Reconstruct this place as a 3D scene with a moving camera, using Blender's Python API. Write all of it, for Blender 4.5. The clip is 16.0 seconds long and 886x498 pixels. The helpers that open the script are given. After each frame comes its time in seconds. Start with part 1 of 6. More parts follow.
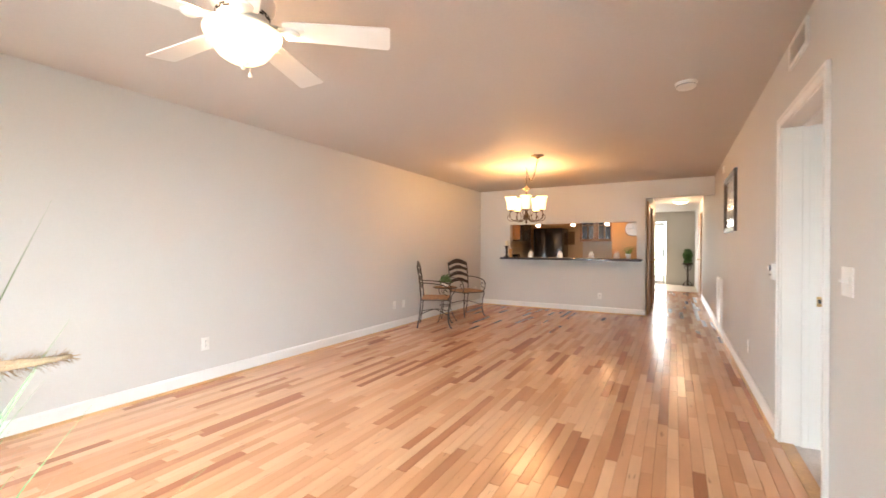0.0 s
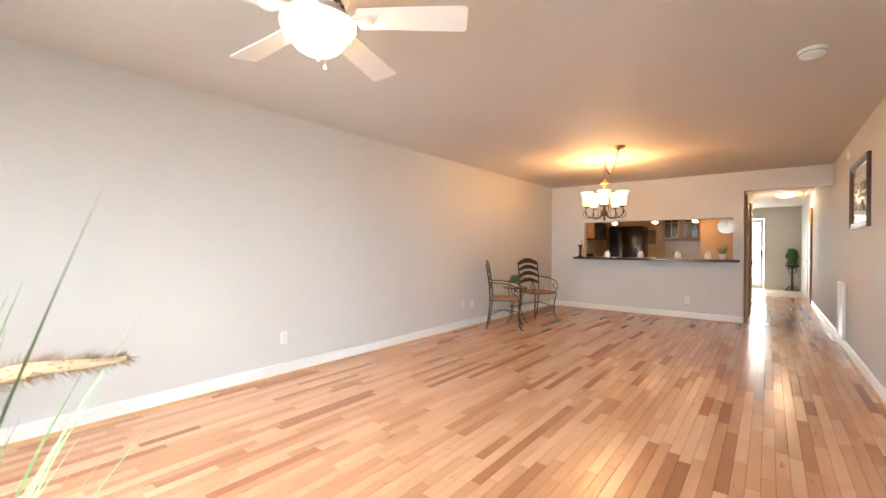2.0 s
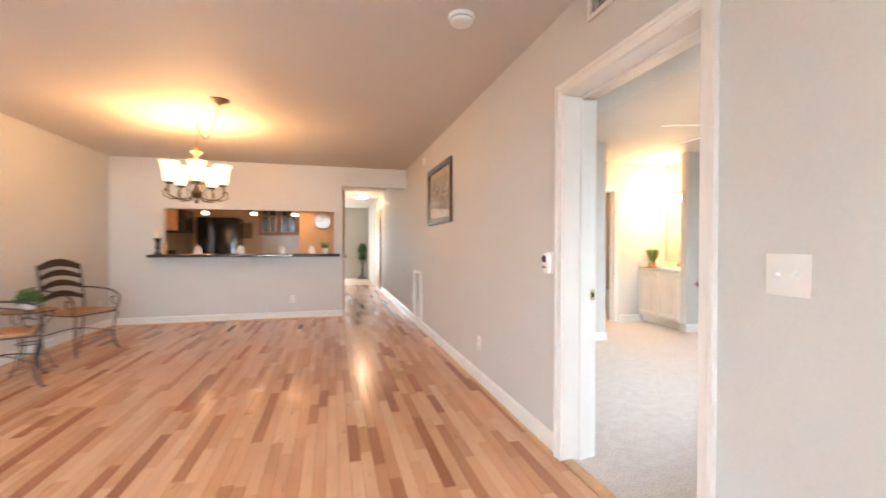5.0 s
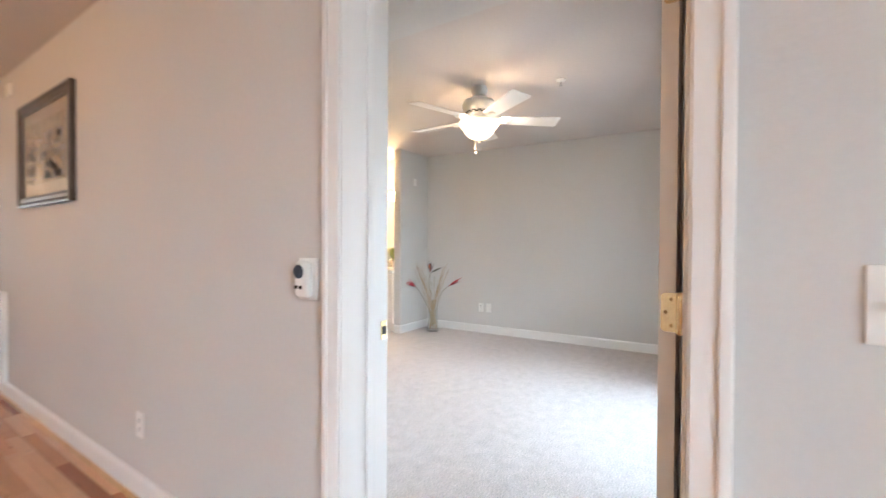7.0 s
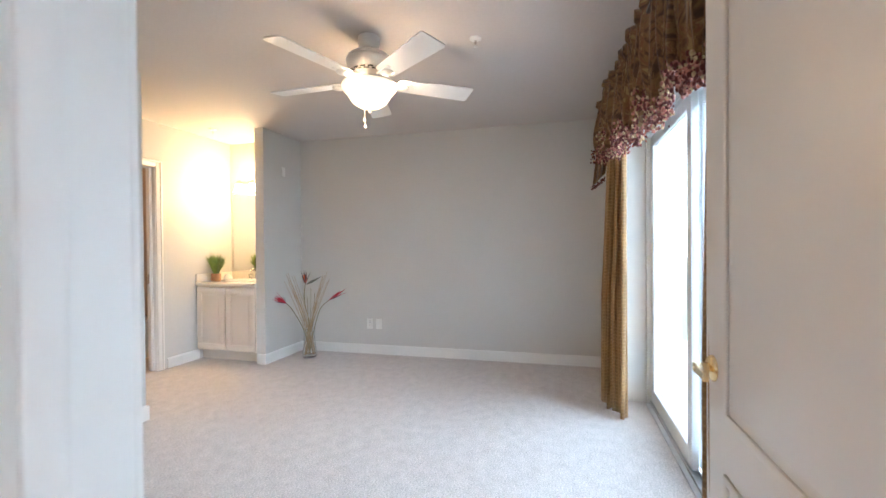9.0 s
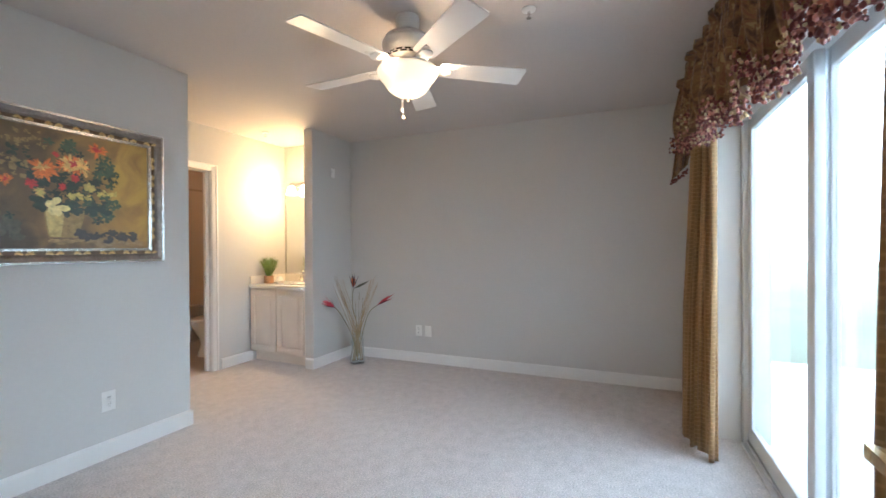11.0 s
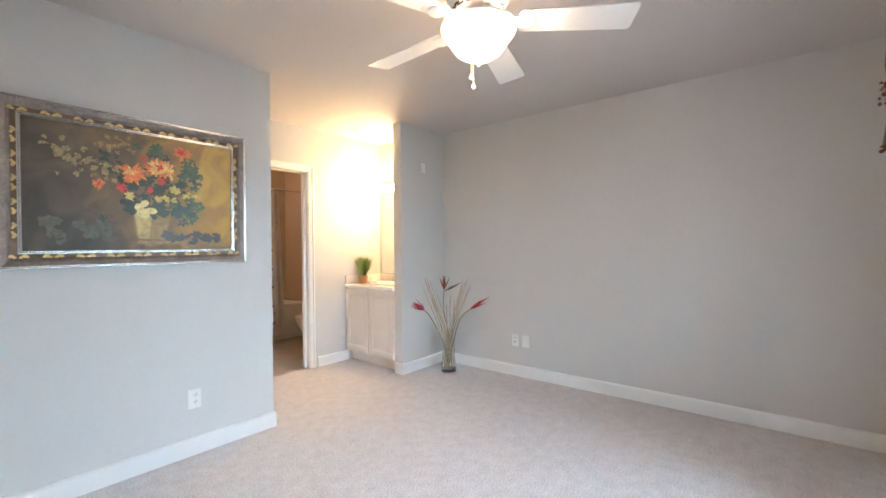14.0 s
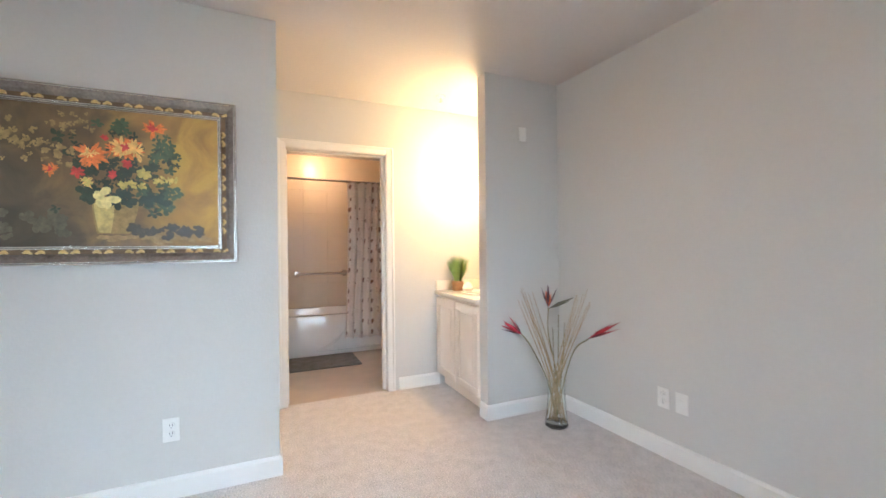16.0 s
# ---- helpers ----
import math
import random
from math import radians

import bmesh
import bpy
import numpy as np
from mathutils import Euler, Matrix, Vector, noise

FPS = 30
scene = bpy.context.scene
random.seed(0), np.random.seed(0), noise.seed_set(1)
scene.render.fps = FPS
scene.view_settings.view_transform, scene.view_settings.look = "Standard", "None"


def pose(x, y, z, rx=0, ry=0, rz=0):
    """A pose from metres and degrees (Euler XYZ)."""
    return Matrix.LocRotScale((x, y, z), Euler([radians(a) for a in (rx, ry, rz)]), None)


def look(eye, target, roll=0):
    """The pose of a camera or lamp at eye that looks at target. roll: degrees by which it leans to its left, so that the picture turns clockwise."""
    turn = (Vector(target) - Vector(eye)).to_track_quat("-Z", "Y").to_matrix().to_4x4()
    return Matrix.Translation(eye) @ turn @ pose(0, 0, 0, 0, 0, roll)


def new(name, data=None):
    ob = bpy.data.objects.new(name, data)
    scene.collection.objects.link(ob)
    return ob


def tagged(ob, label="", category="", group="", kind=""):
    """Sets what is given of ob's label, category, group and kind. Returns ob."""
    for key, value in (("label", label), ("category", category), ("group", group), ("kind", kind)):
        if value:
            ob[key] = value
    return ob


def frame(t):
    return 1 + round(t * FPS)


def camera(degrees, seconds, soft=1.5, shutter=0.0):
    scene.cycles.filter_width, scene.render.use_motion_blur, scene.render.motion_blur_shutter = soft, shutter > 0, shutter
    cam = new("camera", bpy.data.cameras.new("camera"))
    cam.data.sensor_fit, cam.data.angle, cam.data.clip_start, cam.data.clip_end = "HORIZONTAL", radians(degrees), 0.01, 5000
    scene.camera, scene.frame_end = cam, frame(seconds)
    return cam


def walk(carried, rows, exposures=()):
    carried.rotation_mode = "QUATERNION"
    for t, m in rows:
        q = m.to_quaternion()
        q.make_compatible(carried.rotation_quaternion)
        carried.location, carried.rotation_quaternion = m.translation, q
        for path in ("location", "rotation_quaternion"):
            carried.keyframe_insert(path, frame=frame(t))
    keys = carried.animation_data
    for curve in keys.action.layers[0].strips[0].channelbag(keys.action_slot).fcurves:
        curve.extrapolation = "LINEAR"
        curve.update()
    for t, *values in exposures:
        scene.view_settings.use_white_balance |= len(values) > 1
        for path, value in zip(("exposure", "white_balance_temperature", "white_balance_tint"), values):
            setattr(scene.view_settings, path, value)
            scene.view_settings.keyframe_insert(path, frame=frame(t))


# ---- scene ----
cam = camera(94.5, 16.0, shutter=0.5)
PATH = [
    (0, (0.109, 0.159, 1.228), (-0.874, 1.901, 1.22), 0.2),
    (0.5, (0.114, 0.157, 1.234), (-0.989, 1.826, 1.225), 0.2),
    (1, (0.104, 0.154, 1.228), (-1.095, 1.754, 1.222), -0.0),
    (1.5, (0.075, 0.175, 1.222), (-1.178, 1.734, 1.213), 0.1),
    (2, (-0.02, 0.251, 1.21), (-1.266, 1.815, 1.2), 0.3),
    (2.5, (-0.123, 0.357, 1.198), (-1.207, 2.037, 1.18), 0.2),
    (3, (-0.236, 0.522, 1.167), (-1.107, 2.323, 1.151), 0.2),
    (3.5, (-0.367, 0.718, 1.169), (-0.941, 2.634, 1.151), 0.2),
    (4, (-0.477, 0.921, 1.17), (-0.692, 2.909, 1.156), 0.2),
    (4.5, (-0.519, 1.201, 1.17), (-0.355, 3.194, 1.152), 0.0),
    (5, (-0.511, 1.484, 1.182), (0.013, 3.414, 1.16), 0.1),
    (5.2, (-0.521, 1.593, 1.184), (0.159, 3.474, 1.162), 0.1),
    (7.3, (-0.015, 2.701, 1.185), (1.747, 3.646, 1.166), -0.2),
    (7.5, (0.067, 2.771, 1.188), (1.869, 3.639, 1.172), -0.6),
    (8, (0.244, 2.905, 1.198), (2.135, 3.555, 1.18), -0.5),
    (8.2, (0.323, 2.965, 1.2), (2.246, 3.515, 1.181), -0.5),
    (10.3, (0.827, 3.05, 1.235), (2.73, 3.668, 1.22), -0.4),
    (10.5, (0.855, 3.05, 1.235), (2.733, 3.738, 1.221), -0.4),
    (11, (0.892, 3.048, 1.228), (2.713, 3.876, 1.22), -0.3),
    (11.5, (0.913, 3.041, 1.229), (2.668, 3.999, 1.226), -0.3),
    (12, (0.926, 3.041, 1.228), (2.612, 4.117, 1.228), -0.3),
    (12.5, (0.935, 3.048, 1.228), (2.54, 4.241, 1.228), -0.2),
    (13, (0.964, 3.045, 1.233), (2.529, 4.29, 1.23), -0.2),
    (13.5, (1.115, 3.071, 1.221), (2.672, 4.326, 1.212), -0.3),
    (14, (1.362, 3.108, 1.24), (2.889, 4.4, 1.225), -0.5),
    (14.5, (1.666, 3.157, 1.26), (3.071, 4.58, 1.23), -0.4),
    (15, (1.993, 3.227, 1.219), (3.234, 4.795, 1.209), -0.6),
    (15.5, (2.348, 3.325, 1.215), (3.4, 5.026, 1.211), -0.6),
    (16, (2.673, 3.47, 1.204), (3.488, 5.296, 1.204), -0.6),
]
walk(cam, [(t, look(eye, target, roll)) for t, eye, target, roll in PATH],
     [(0.0, -0.02, 6450, 12), (2.0, -0.02, 6300, 12), (3.5, 0.15, 6100, 12), (5.2, 0.22, 6100, 12), (7.3, -0.05, 5650, 11), (8.2, -0.08, 5600, 11), (10.3, -0.8, 5400, 11), (12.5, -0.35, 5700, 11), (14.5, -0.15, 5450, 11), (16.0, -0.17, 5550, 11)])

# ---- light ----
world = bpy.data.worlds.new("sky")
scene.world = world
world.use_nodes = True
wn = world.node_tree.nodes
sky = wn.new("ShaderNodeTexSky")
sky.sky_type = "NISHITA"
sky.sun_disc = False
sky.sun_elevation = radians(52)
sky.sun_rotation = radians(-30)
wn["Background"].inputs["Strength"].default_value = 0.12
world.node_tree.links.new(sky.outputs[0], wn["Background"].inputs["Color"])
sun = new("sun", bpy.data.lights.new("sun", "SUN"))
sun.data.energy, sun.data.angle, sun.data.color = 3.0, radians(0.5), (1.0, 0.95, 0.88)
sun.matrix_world = look((-8, 14, 20), (0, 0, 0))


def area_lamp(name, eye, target, width, height, watts, colour):
    """A window's sky light, standing in its opening."""
    lamp = new(name, bpy.data.lights.new(name, "AREA"))
    lamp.data.shape, lamp.data.size, lamp.data.size_y = "RECTANGLE", width, height
    lamp.data.energy, lamp.data.color = watts, colour
    lamp.matrix_world = look(eye, target)
    return lamp


def bulb(name, place, watts, colour, radius=0.05):
    lamp = new(name, bpy.data.lights.new(name, "POINT"))
    lamp.data.energy, lamp.data.color, lamp.data.shadow_soft_size = watts, colour, radius
    lamp.location = place
    return lamp


WARM = (1.0, 0.66, 0.36)
DAY = (0.88, 0.94, 1.0)
area_lamp("living_window_light", (-1.30, -0.52, 1.02), (-2.9, 5.4, 0.85), 1.6, 1.9, 34, DAY).data.spread = radians(92)
area_lamp("entry_window_light", (-0.62, 15.97, 1.08), (-0.62, 12, 1.0), 0.9, 2.0, 50, (1.0, 0.96, 0.86))

# ---- materials ----


def material(name, colour, rough=0.6, metal=0.0, vary=0.06, scale=6.0, grain=0.0, grain_scale=120.0, bump=0.0,
             bump_scale=250.0, emit=None, power=0.0, random_tint=0.0, transmission=0.0, coat=0.0):
    """A surface with a large and a fine variation of its colour, and relief."""
    mat = bpy.data.materials.new(name)
    mat.use_nodes = True
    nt = mat.node_tree
    p = nt.nodes["Principled BSDF"]
    p.inputs["Roughness"].default_value, p.inputs["Metallic"].default_value = rough, metal
    p.inputs["Transmission Weight"].default_value = transmission
    p.inputs["Coat Weight"].default_value = coat
    geo = nt.nodes.new("ShaderNodeTexCoord")
    tone = nt.nodes.new("ShaderNodeHueSaturation")
    tone.inputs["Color"].default_value = (*colour, 1)
    total = None
    for amount, size in ((vary, scale), (grain, grain_scale)):
        if amount <= 0:
            continue
        tex = nt.nodes.new("ShaderNodeTexNoise")
        tex.inputs["Scale"].default_value, tex.inputs["Detail"].default_value = size, 3
        nt.links.new(geo.outputs["Object"], tex.inputs["Vector"])
        span = nt.nodes.new("ShaderNodeMapRange")
        span.inputs["From Min"].default_value, span.inputs["From Max"].default_value = 0.25, 0.75
        span.inputs["To Min"].default_value, span.inputs["To Max"].default_value = -amount, amount
        nt.links.new(tex.outputs["Fac"], span.inputs["Value"])
        add = nt.nodes.new("ShaderNodeMath")
        add.inputs[1].default_value = 1.0
        nt.links.new(span.outputs[0], add.inputs[0])
        if total:
            nt.links.new(total, add.inputs[1])
        total = add.outputs[0]
    if random_tint:
        info = nt.nodes.new("ShaderNodeObjectInfo")
        span = nt.nodes.new("ShaderNodeMapRange")
        span.inputs["To Min"].default_value, span.inputs["To Max"].default_value = 1 - random_tint, 1 + random_tint
        nt.links.new(info.outputs["Random"], span.inputs["Value"])
        mul = nt.nodes.new("ShaderNodeMath")
        mul.operation = "MULTIPLY"
        mul.inputs[1].default_value = 1.0
        nt.links.new(span.outputs[0], mul.inputs[0])
        if total:
            nt.links.new(total, mul.inputs[1])
        total = mul.outputs[0]
    if total:
        nt.links.new(total, tone.inputs["Value"])
    nt.links.new(tone.outputs["Color"], p.inputs["Base Color"])
    if bump:
        tex = nt.nodes.new("ShaderNodeTexNoise")
        tex.inputs["Scale"].default_value, tex.inputs["Detail"].default_value = bump_scale, 4
        nt.links.new(geo.outputs["Object"], tex.inputs["Vector"])
        rel = nt.nodes.new("ShaderNodeBump")
        rel.inputs["Strength"].default_value, rel.inputs["Distance"].default_value = bump, 0.004
        nt.links.new(tex.outputs["Fac"], rel.inputs["Height"])
        nt.links.new(rel.outputs[0], p.inputs["Normal"])
    if emit:
        p.inputs["Emission Color"].default_value, p.inputs["Emission Strength"].default_value = (*emit, 1), power
    return mat


PAINT = material("wall_paint", (0.592, 0.578, 0.543), 0.62, vary=0.02, scale=1.2, grain=0.015, grain_scale=60, bump=0.22, bump_scale=85)
CEILING = material("ceiling_paint", (0.60, 0.55, 0.505), 0.7, vary=0.02, scale=1.5, grain=0.02, grain_scale=50, bump=0.3, bump_scale=45)
WHITE = material("white_trim_paint", (0.80, 0.79, 0.76), 0.35, vary=0.02, scale=3, bump=0.04, bump_scale=60)
DOORPAINT = material("door_paint", (0.80, 0.775, 0.73), 0.38, vary=0.02, scale=3, bump=0.05, bump_scale=90)
PLASTIC = material("white_plastic", (0.78, 0.77, 0.73), 0.3, vary=0.02, scale=20)
VINYL = material("white_vinyl", (0.80, 0.82, 0.83), 0.3, vary=0.02, scale=5)
CARPET = material("carpet", (0.62, 0.58, 0.555), 0.95, vary=0.09, scale=14, grain=0.32, grain_scale=120, bump=1.0, bump_scale=150)
TILE = material("bath_floor_vinyl", (0.52, 0.43, 0.34), 0.35, vary=0.08, scale=6, grain=0.05)
TILEWALL = material("tub_surround", (0.62, 0.51, 0.37), 0.25, vary=0.04, scale=3)
BATHPAINT = material("bath_paint", (0.50, 0.38, 0.27), 0.6, vary=0.03, scale=2, bump=0.15, bump_scale=80)
BACKDROP = material("bright_haze", (0.8, 0.85, 0.9), 1.0, vary=0.0, emit=(0.80, 0.92, 1.0), power=38.0)
ENTRY_HAZE = material("entry_haze", (0.8, 0.82, 0.8), 1.0, vary=0.0, emit=(1.0, 0.97, 0.86), power=6.0)
GRANITE = material("dark_granite", (0.045, 0.042, 0.045), 0.2, vary=0.3, scale=60, grain=0.4, grain_scale=220)
MAPLE = material("maple_cabinet", (0.36, 0.18, 0.075), 0.4, vary=0.12, scale=5, grain=0.08, grain_scale=40)
OAK = material("oak_trim", (0.52, 0.30, 0.13), 0.4, vary=0.12, scale=8, grain=0.1, grain_scale=60)
KITCHEN_WALL = material("kitchen_paint", (0.58, 0.37, 0.18), 0.6, vary=0.03, scale=2, bump=0.1, bump_scale=80)
BLACK = material("black_appliance", (0.012, 0.012, 0.013), 0.25, vary=0.1, scale=6)
IRON = material("wrought_iron", (0.055, 0.042, 0.035), 0.45, metal=0.6, vary=0.2, scale=40, bump=0.1)
BRONZE = material("bronze_iron", (0.12, 0.075, 0.045), 0.4, metal=0.7, vary=0.2, scale=50)
BRASS = material("brass", (0.80, 0.62, 0.33), 0.25, metal=1.0, vary=0.1, scale=60)
CHROME = material("chrome", (0.75, 0.74, 0.72), 0.12, metal=1.0, vary=0.03, scale=20)
MIRROR = material("mirror_glass", (0.92, 0.92, 0.92), 0.01, metal=1.0, vary=0.0)
GLASS = material("clear_glass", (0.96, 0.99, 0.98), 0.0, vary=0.0, transmission=1.0)
CERAMIC = material("white_ceramic", (0.82, 0.80, 0.76), 0.12, vary=0.02, scale=4, coat=0.3)
CONCRETE = material("balcony_coating", (0.34, 0.35, 0.36), 0.25, vary=0.06, scale=3, grain=0.04)
# Near-black: shade of slots and hollows put into colour; also dark plastic.
DARK = material("dark_gap", (0.02, 0.017, 0.015), 0.8, vary=0.1, scale=20)

# ---- geometry helpers ----


def add_box(bm, x0, x1, y0, y1, z0, z1, bevel=0.0, m=None):
    made = bmesh.ops.create_cube(bm, size=1.0)["verts"]
    for v in made:
        v.co = Vector((x0 + (v.co.x + 0.5) * (x1 - x0), y0 + (v.co.y + 0.5) * (y1 - y0), z0 + (v.co.z + 0.5) * (z1 - z0)))
    if bevel:
        edges = list({e for v in made for e in v.link_edges})
        r = bmesh.ops.bevel(bm, geom=edges, offset=bevel, segments=2, affect="EDGES", profile=0.5)
        made = list({v for v in r["verts"]} | {v for v in made if v.is_valid})
    if m is not None:
        for v in made:
            v.co = m @ v.co
    return made


def mesh_of(name, bm, mat, smooth=False):
    me = bpy.data.meshes.new(name)
    bmesh.ops.recalc_face_normals(bm, faces=bm.faces)
    bm.to_mesh(me)
    bm.free()
    me.materials.append(mat)
    if smooth:
        me.polygons.foreach_set("use_smooth", [True] * len(me.polygons))
        me.set_sharp_from_angle(angle=radians(40))
    return me


def part(name, bm, mat, parent=None, label="", smooth=False):
    ob = new(name, mesh_of(name, bm, mat, smooth))
    if parent is not None:
        ob.parent = parent
    if label:
        tagged(ob, label)
    return ob


def box(name, dims, mat, parent=None, label="", bevel=0.0):
    bm = bmesh.new()
    add_box(bm, *dims, bevel=bevel)
    return part(name, bm, mat, parent, label, smooth=bevel > 0)


def thing(name, label, category, place=(0, 0, 0), rz=0, group=""):
    ob = new(name)
    ob.matrix_world = pose(*place, 0, 0, rz)
    return tagged(ob, label, category, group)


def structure(name, boxes, mat, label=""):
    """A piece of the setting from one or more blocks."""
    bm = bmesh.new()
    for b in boxes:
        add_box(bm, *b)
    ob = part(name, bm, mat)
    return tagged(ob, label, kind="structure")


def add_lathe(bm, profile, steps=24, m=None):
    """A turned shape from (radius, height) pairs."""
    rings = []
    for r, z in profile:
        ring = []
        for i in range(steps):
            a = 2 * math.pi * i / steps
            co = Vector((r * math.cos(a), r * math.sin(a), z))
            ring.append(bm.verts.new(m @ co if m is not None else co))
        rings.append(ring)
    for a, b in zip(rings, rings[1:]):
        for i in range(steps):
            bm.faces.new((a[i], a[(i + 1) % steps], b[(i + 1) % steps], b[i]))
    for ring in (rings[0], rings[-1]):
        bm.faces.new(ring)


def add_tube(bm, points, radius, sides=8, m=None):
    """A round rod along a line of points; radius may be a list."""
    pts = [Vector(p) for p in points]
    rad = radius if isinstance(radius, (list, tuple)) else [radius] * len(pts)
    rings, up = [], Vector((0.123, 0.456, 0.88)).normalized()
    for i, p in enumerate(pts):
        d = (pts[min(i + 1, len(pts) - 1)] - pts[max(i - 1, 0)]).normalized()
        if abs(d.dot(up)) > 0.97:
            up = Vector((1, 0.1, 0)).normalized()
        s = d.cross(up).normalized()
        t = s.cross(d)
        up = t
        ring = []
        for k in range(sides):
            a = 2 * math.pi * k / sides
            co = p + rad[i] * (math.cos(a) * s + math.sin(a) * t)
            ring.append(bm.verts.new(m @ co if m is not None else co))
        rings.append(ring)
    for a, b in zip(rings, rings[1:]):
        for k in range(sides):
            bm.faces.new((a[k], a[(k + 1) % sides], b[(k + 1) % sides], b[k]))
    bm.faces.new(rings[0])
    bm.faces.new(rings[-1])


def lathe(name, profile, mat, parent=None, label="", steps=24, m=None):
    bm = bmesh.new()
    add_lathe(bm, profile, steps, m)
    return part(name, bm, mat, parent, label, smooth=True)


def tube(name, points, radius, mat, parent=None, label="", sides=8):
    bm = bmesh.new()
    add_tube(bm, points, radius, sides)
    return part(name, bm, mat, parent, label, smooth=True)


def curve_points(ctrl, n=24):
    """A smooth line through the control points."""
    c = [Vector(p) for p in ctrl]
    c = [2 * c[0] - c[1]] + c + [2 * c[-1] - c[-2]]
    out = []
    for i in range(1, len(c) - 2):
        steps = max(2, n // (len(c) - 3))
        for k in range(steps + (i == len(c) - 3)):
            t = k / steps
            p0, p1, p2, p3 = c[i - 1:i + 3]
            out.append(0.5 * (2 * p1 + (p2 - p0) * t + (2 * p0 - 5 * p1 + 4 * p2 - p3) * t * t + (3 * p1 - p0 - 3 * p2 + p3) * t ** 3))
    return out


# ---- plan ----
XL, XR, XB = -3.58, 0.70, 0.895         # living room's side walls, bedroom face of the party wall
YS, YF, H = -0.5, 8.37, 2.44            # living room's ends, ceiling
BX, BP, BS, BV = 4.75, 5.845, 2.57, 6.84  # bedroom: east wall, picture wall, window wall, bathroom wall
SY = 2.40                               # sliding door's inner plane, set back in the window wall
DY0, DY1, DH = 2.60, 3.453, 1.985         # bedroom doorway

# living room shell
structure("wall_west", [(XL - 0.15, XL, YS - 0.15, 12.0, 0, H)], PAINT)
structure("wall_party", [(XR, XB, YS - 0.15, DY0 - 0.02, 0, H), (XR, XB, DY0 - 0.02, DY1 + 0.02, DH + 0.02, H), (XR, XB, DY1 + 0.02, 13.0, 0, H)], PAINT)
WX0, WX1 = -2.90, -0.50                  # living room window, behind the walker
structure("wall_south", [(XL, WX0, YS - 0.15, YS, 0, H), (WX1, XR, YS - 0.15, YS, 0, H), (WX0, WX1, YS - 0.15, YS, 2.05, H)], PAINT)
HX0, HH = -0.336, 2.13                  # hall opening
PX0, PX1, PZ0, PZ1 = -2.90, -0.48, 1.03, 1.71
structure("wall_north", [(XL, PX0, YF, YF + 0.13, 0, H), (PX0, PX1, YF, YF + 0.13, 0, PZ0 - 0.04), (PX0, PX1, YF, YF + 0.13, PZ1, H),
                         (PX1, HX0, YF, YF + 0.13, 0, H), (HX0, XR, YF, YF + 0.13, HH, H)], PAINT)
structure("ceiling_living", [(XL - 0.15, XB, YS - 0.15, 16.3, H, H + 0.12)], CEILING)
structure("floor_living_base", [(XL - 0.15, XR + 0.06, YS - 0.15, 13.6, -0.12, -0.012)], DARK)

# bedroom shell
structure("wall_picture", [(XB, 2.76, BP, BV, 0, H)], PAINT)
structure("wall_bath", [(2.76, 2.84, BV, BV + 0.11, 0, H), (3.67, BX, BV, BV + 0.11, 0, H), (2.84, 3.67, BV, BV + 0.11, 2.02, H)], PAINT)
AX = 4.61                               # back wall of the vanity alcove
structure("wall_alcove", [(AX, BX + 0.15, 6.07, BV + 0.11, 0, H)], PAINT)
SLANT = 2.1                             # the east wall runs out of square by this many degrees
EAST = pose(BX, 5.965, 0, 0, 0, SLANT)
bm = bmesh.new()
add_box(bm, 0, 0.15, BS - 0.4 - 5.965, 0, 0, H, m=EAST)
tagged(part("wall_east", bm, PAINT), kind="structure")


def east(y):
    """x of the east wall's face."""
    return BX + (5.965 - y) * math.tan(radians(SLANT))


structure("wall_wing", [(4.12, BX + 0.15, 5.965, 6.07, 0, H)], PAINT)
structure("wall_window", [(XB, 1.90, 2.25, BS, 0, H), (4.01, 4.92, 2.25, BS, 0, H), (1.90, 4.01, 2.25, BS, 2.05, H)], PAINT)
structure("ceiling_bedroom", [(XB, BX + 0.30, 2.25, BV + 0.11, H, H + 0.12)], CEILING)
structure("soffit", [(XB, 1.345, BS, BP, 2.125, H)], PAINT)
structure("carpet", [(XR + 0.06, BX + 0.2, SY + 0.01, BV + 0.03, -0.1, 0.0)], CARPET, "light beige cut-pile bedroom carpet")

# bathroom shell
structure("wall_bath_sides", [(2.45, 2.55, BV + 0.11, 9.15, 0, H), (4.62, 4.72, BV + 0.11, 9.15, 0, H)], BATHPAINT)
structure("wall_tub", [(2.55, 4.62, 9.05, 9.15, 0, H)], TILEWALL)
structure("floor_bath", [(2.45, 4.72, BV + 0.03, 9.15, -0.1, 0.0)], TILE)
structure("ceiling_bath", [(2.45, 4.72, BV + 0.11, 9.15, H, H + 0.1)], CEILING)

# hall and entry shell
structure("wall_hall_west", [(HX0 - 0.11, HX0, YF + 0.13, 12.6, 0, H)], PAINT)
structure("wall_hall_end", [(-2.2, -1.12, 16.0, 16.12, 0, H), (-0.14, XB, 16.0, 16.12, 0, H), (-1.12, -0.14, 16.0, 16.12, 2.12, H)], PAINT)
structure("wall_entry_side", [(XR, XB, 13.0, 16.0, 0, H), (-2.2, HX0, 12.6, 12.72, 0, H), (-2.2, -2.05, 12.72, 16.0, 0, H)], PAINT)
structure("floor_entry", [(-2.2, 1.6, 13.6, 16.1, -0.1, 0.002)], TILE)

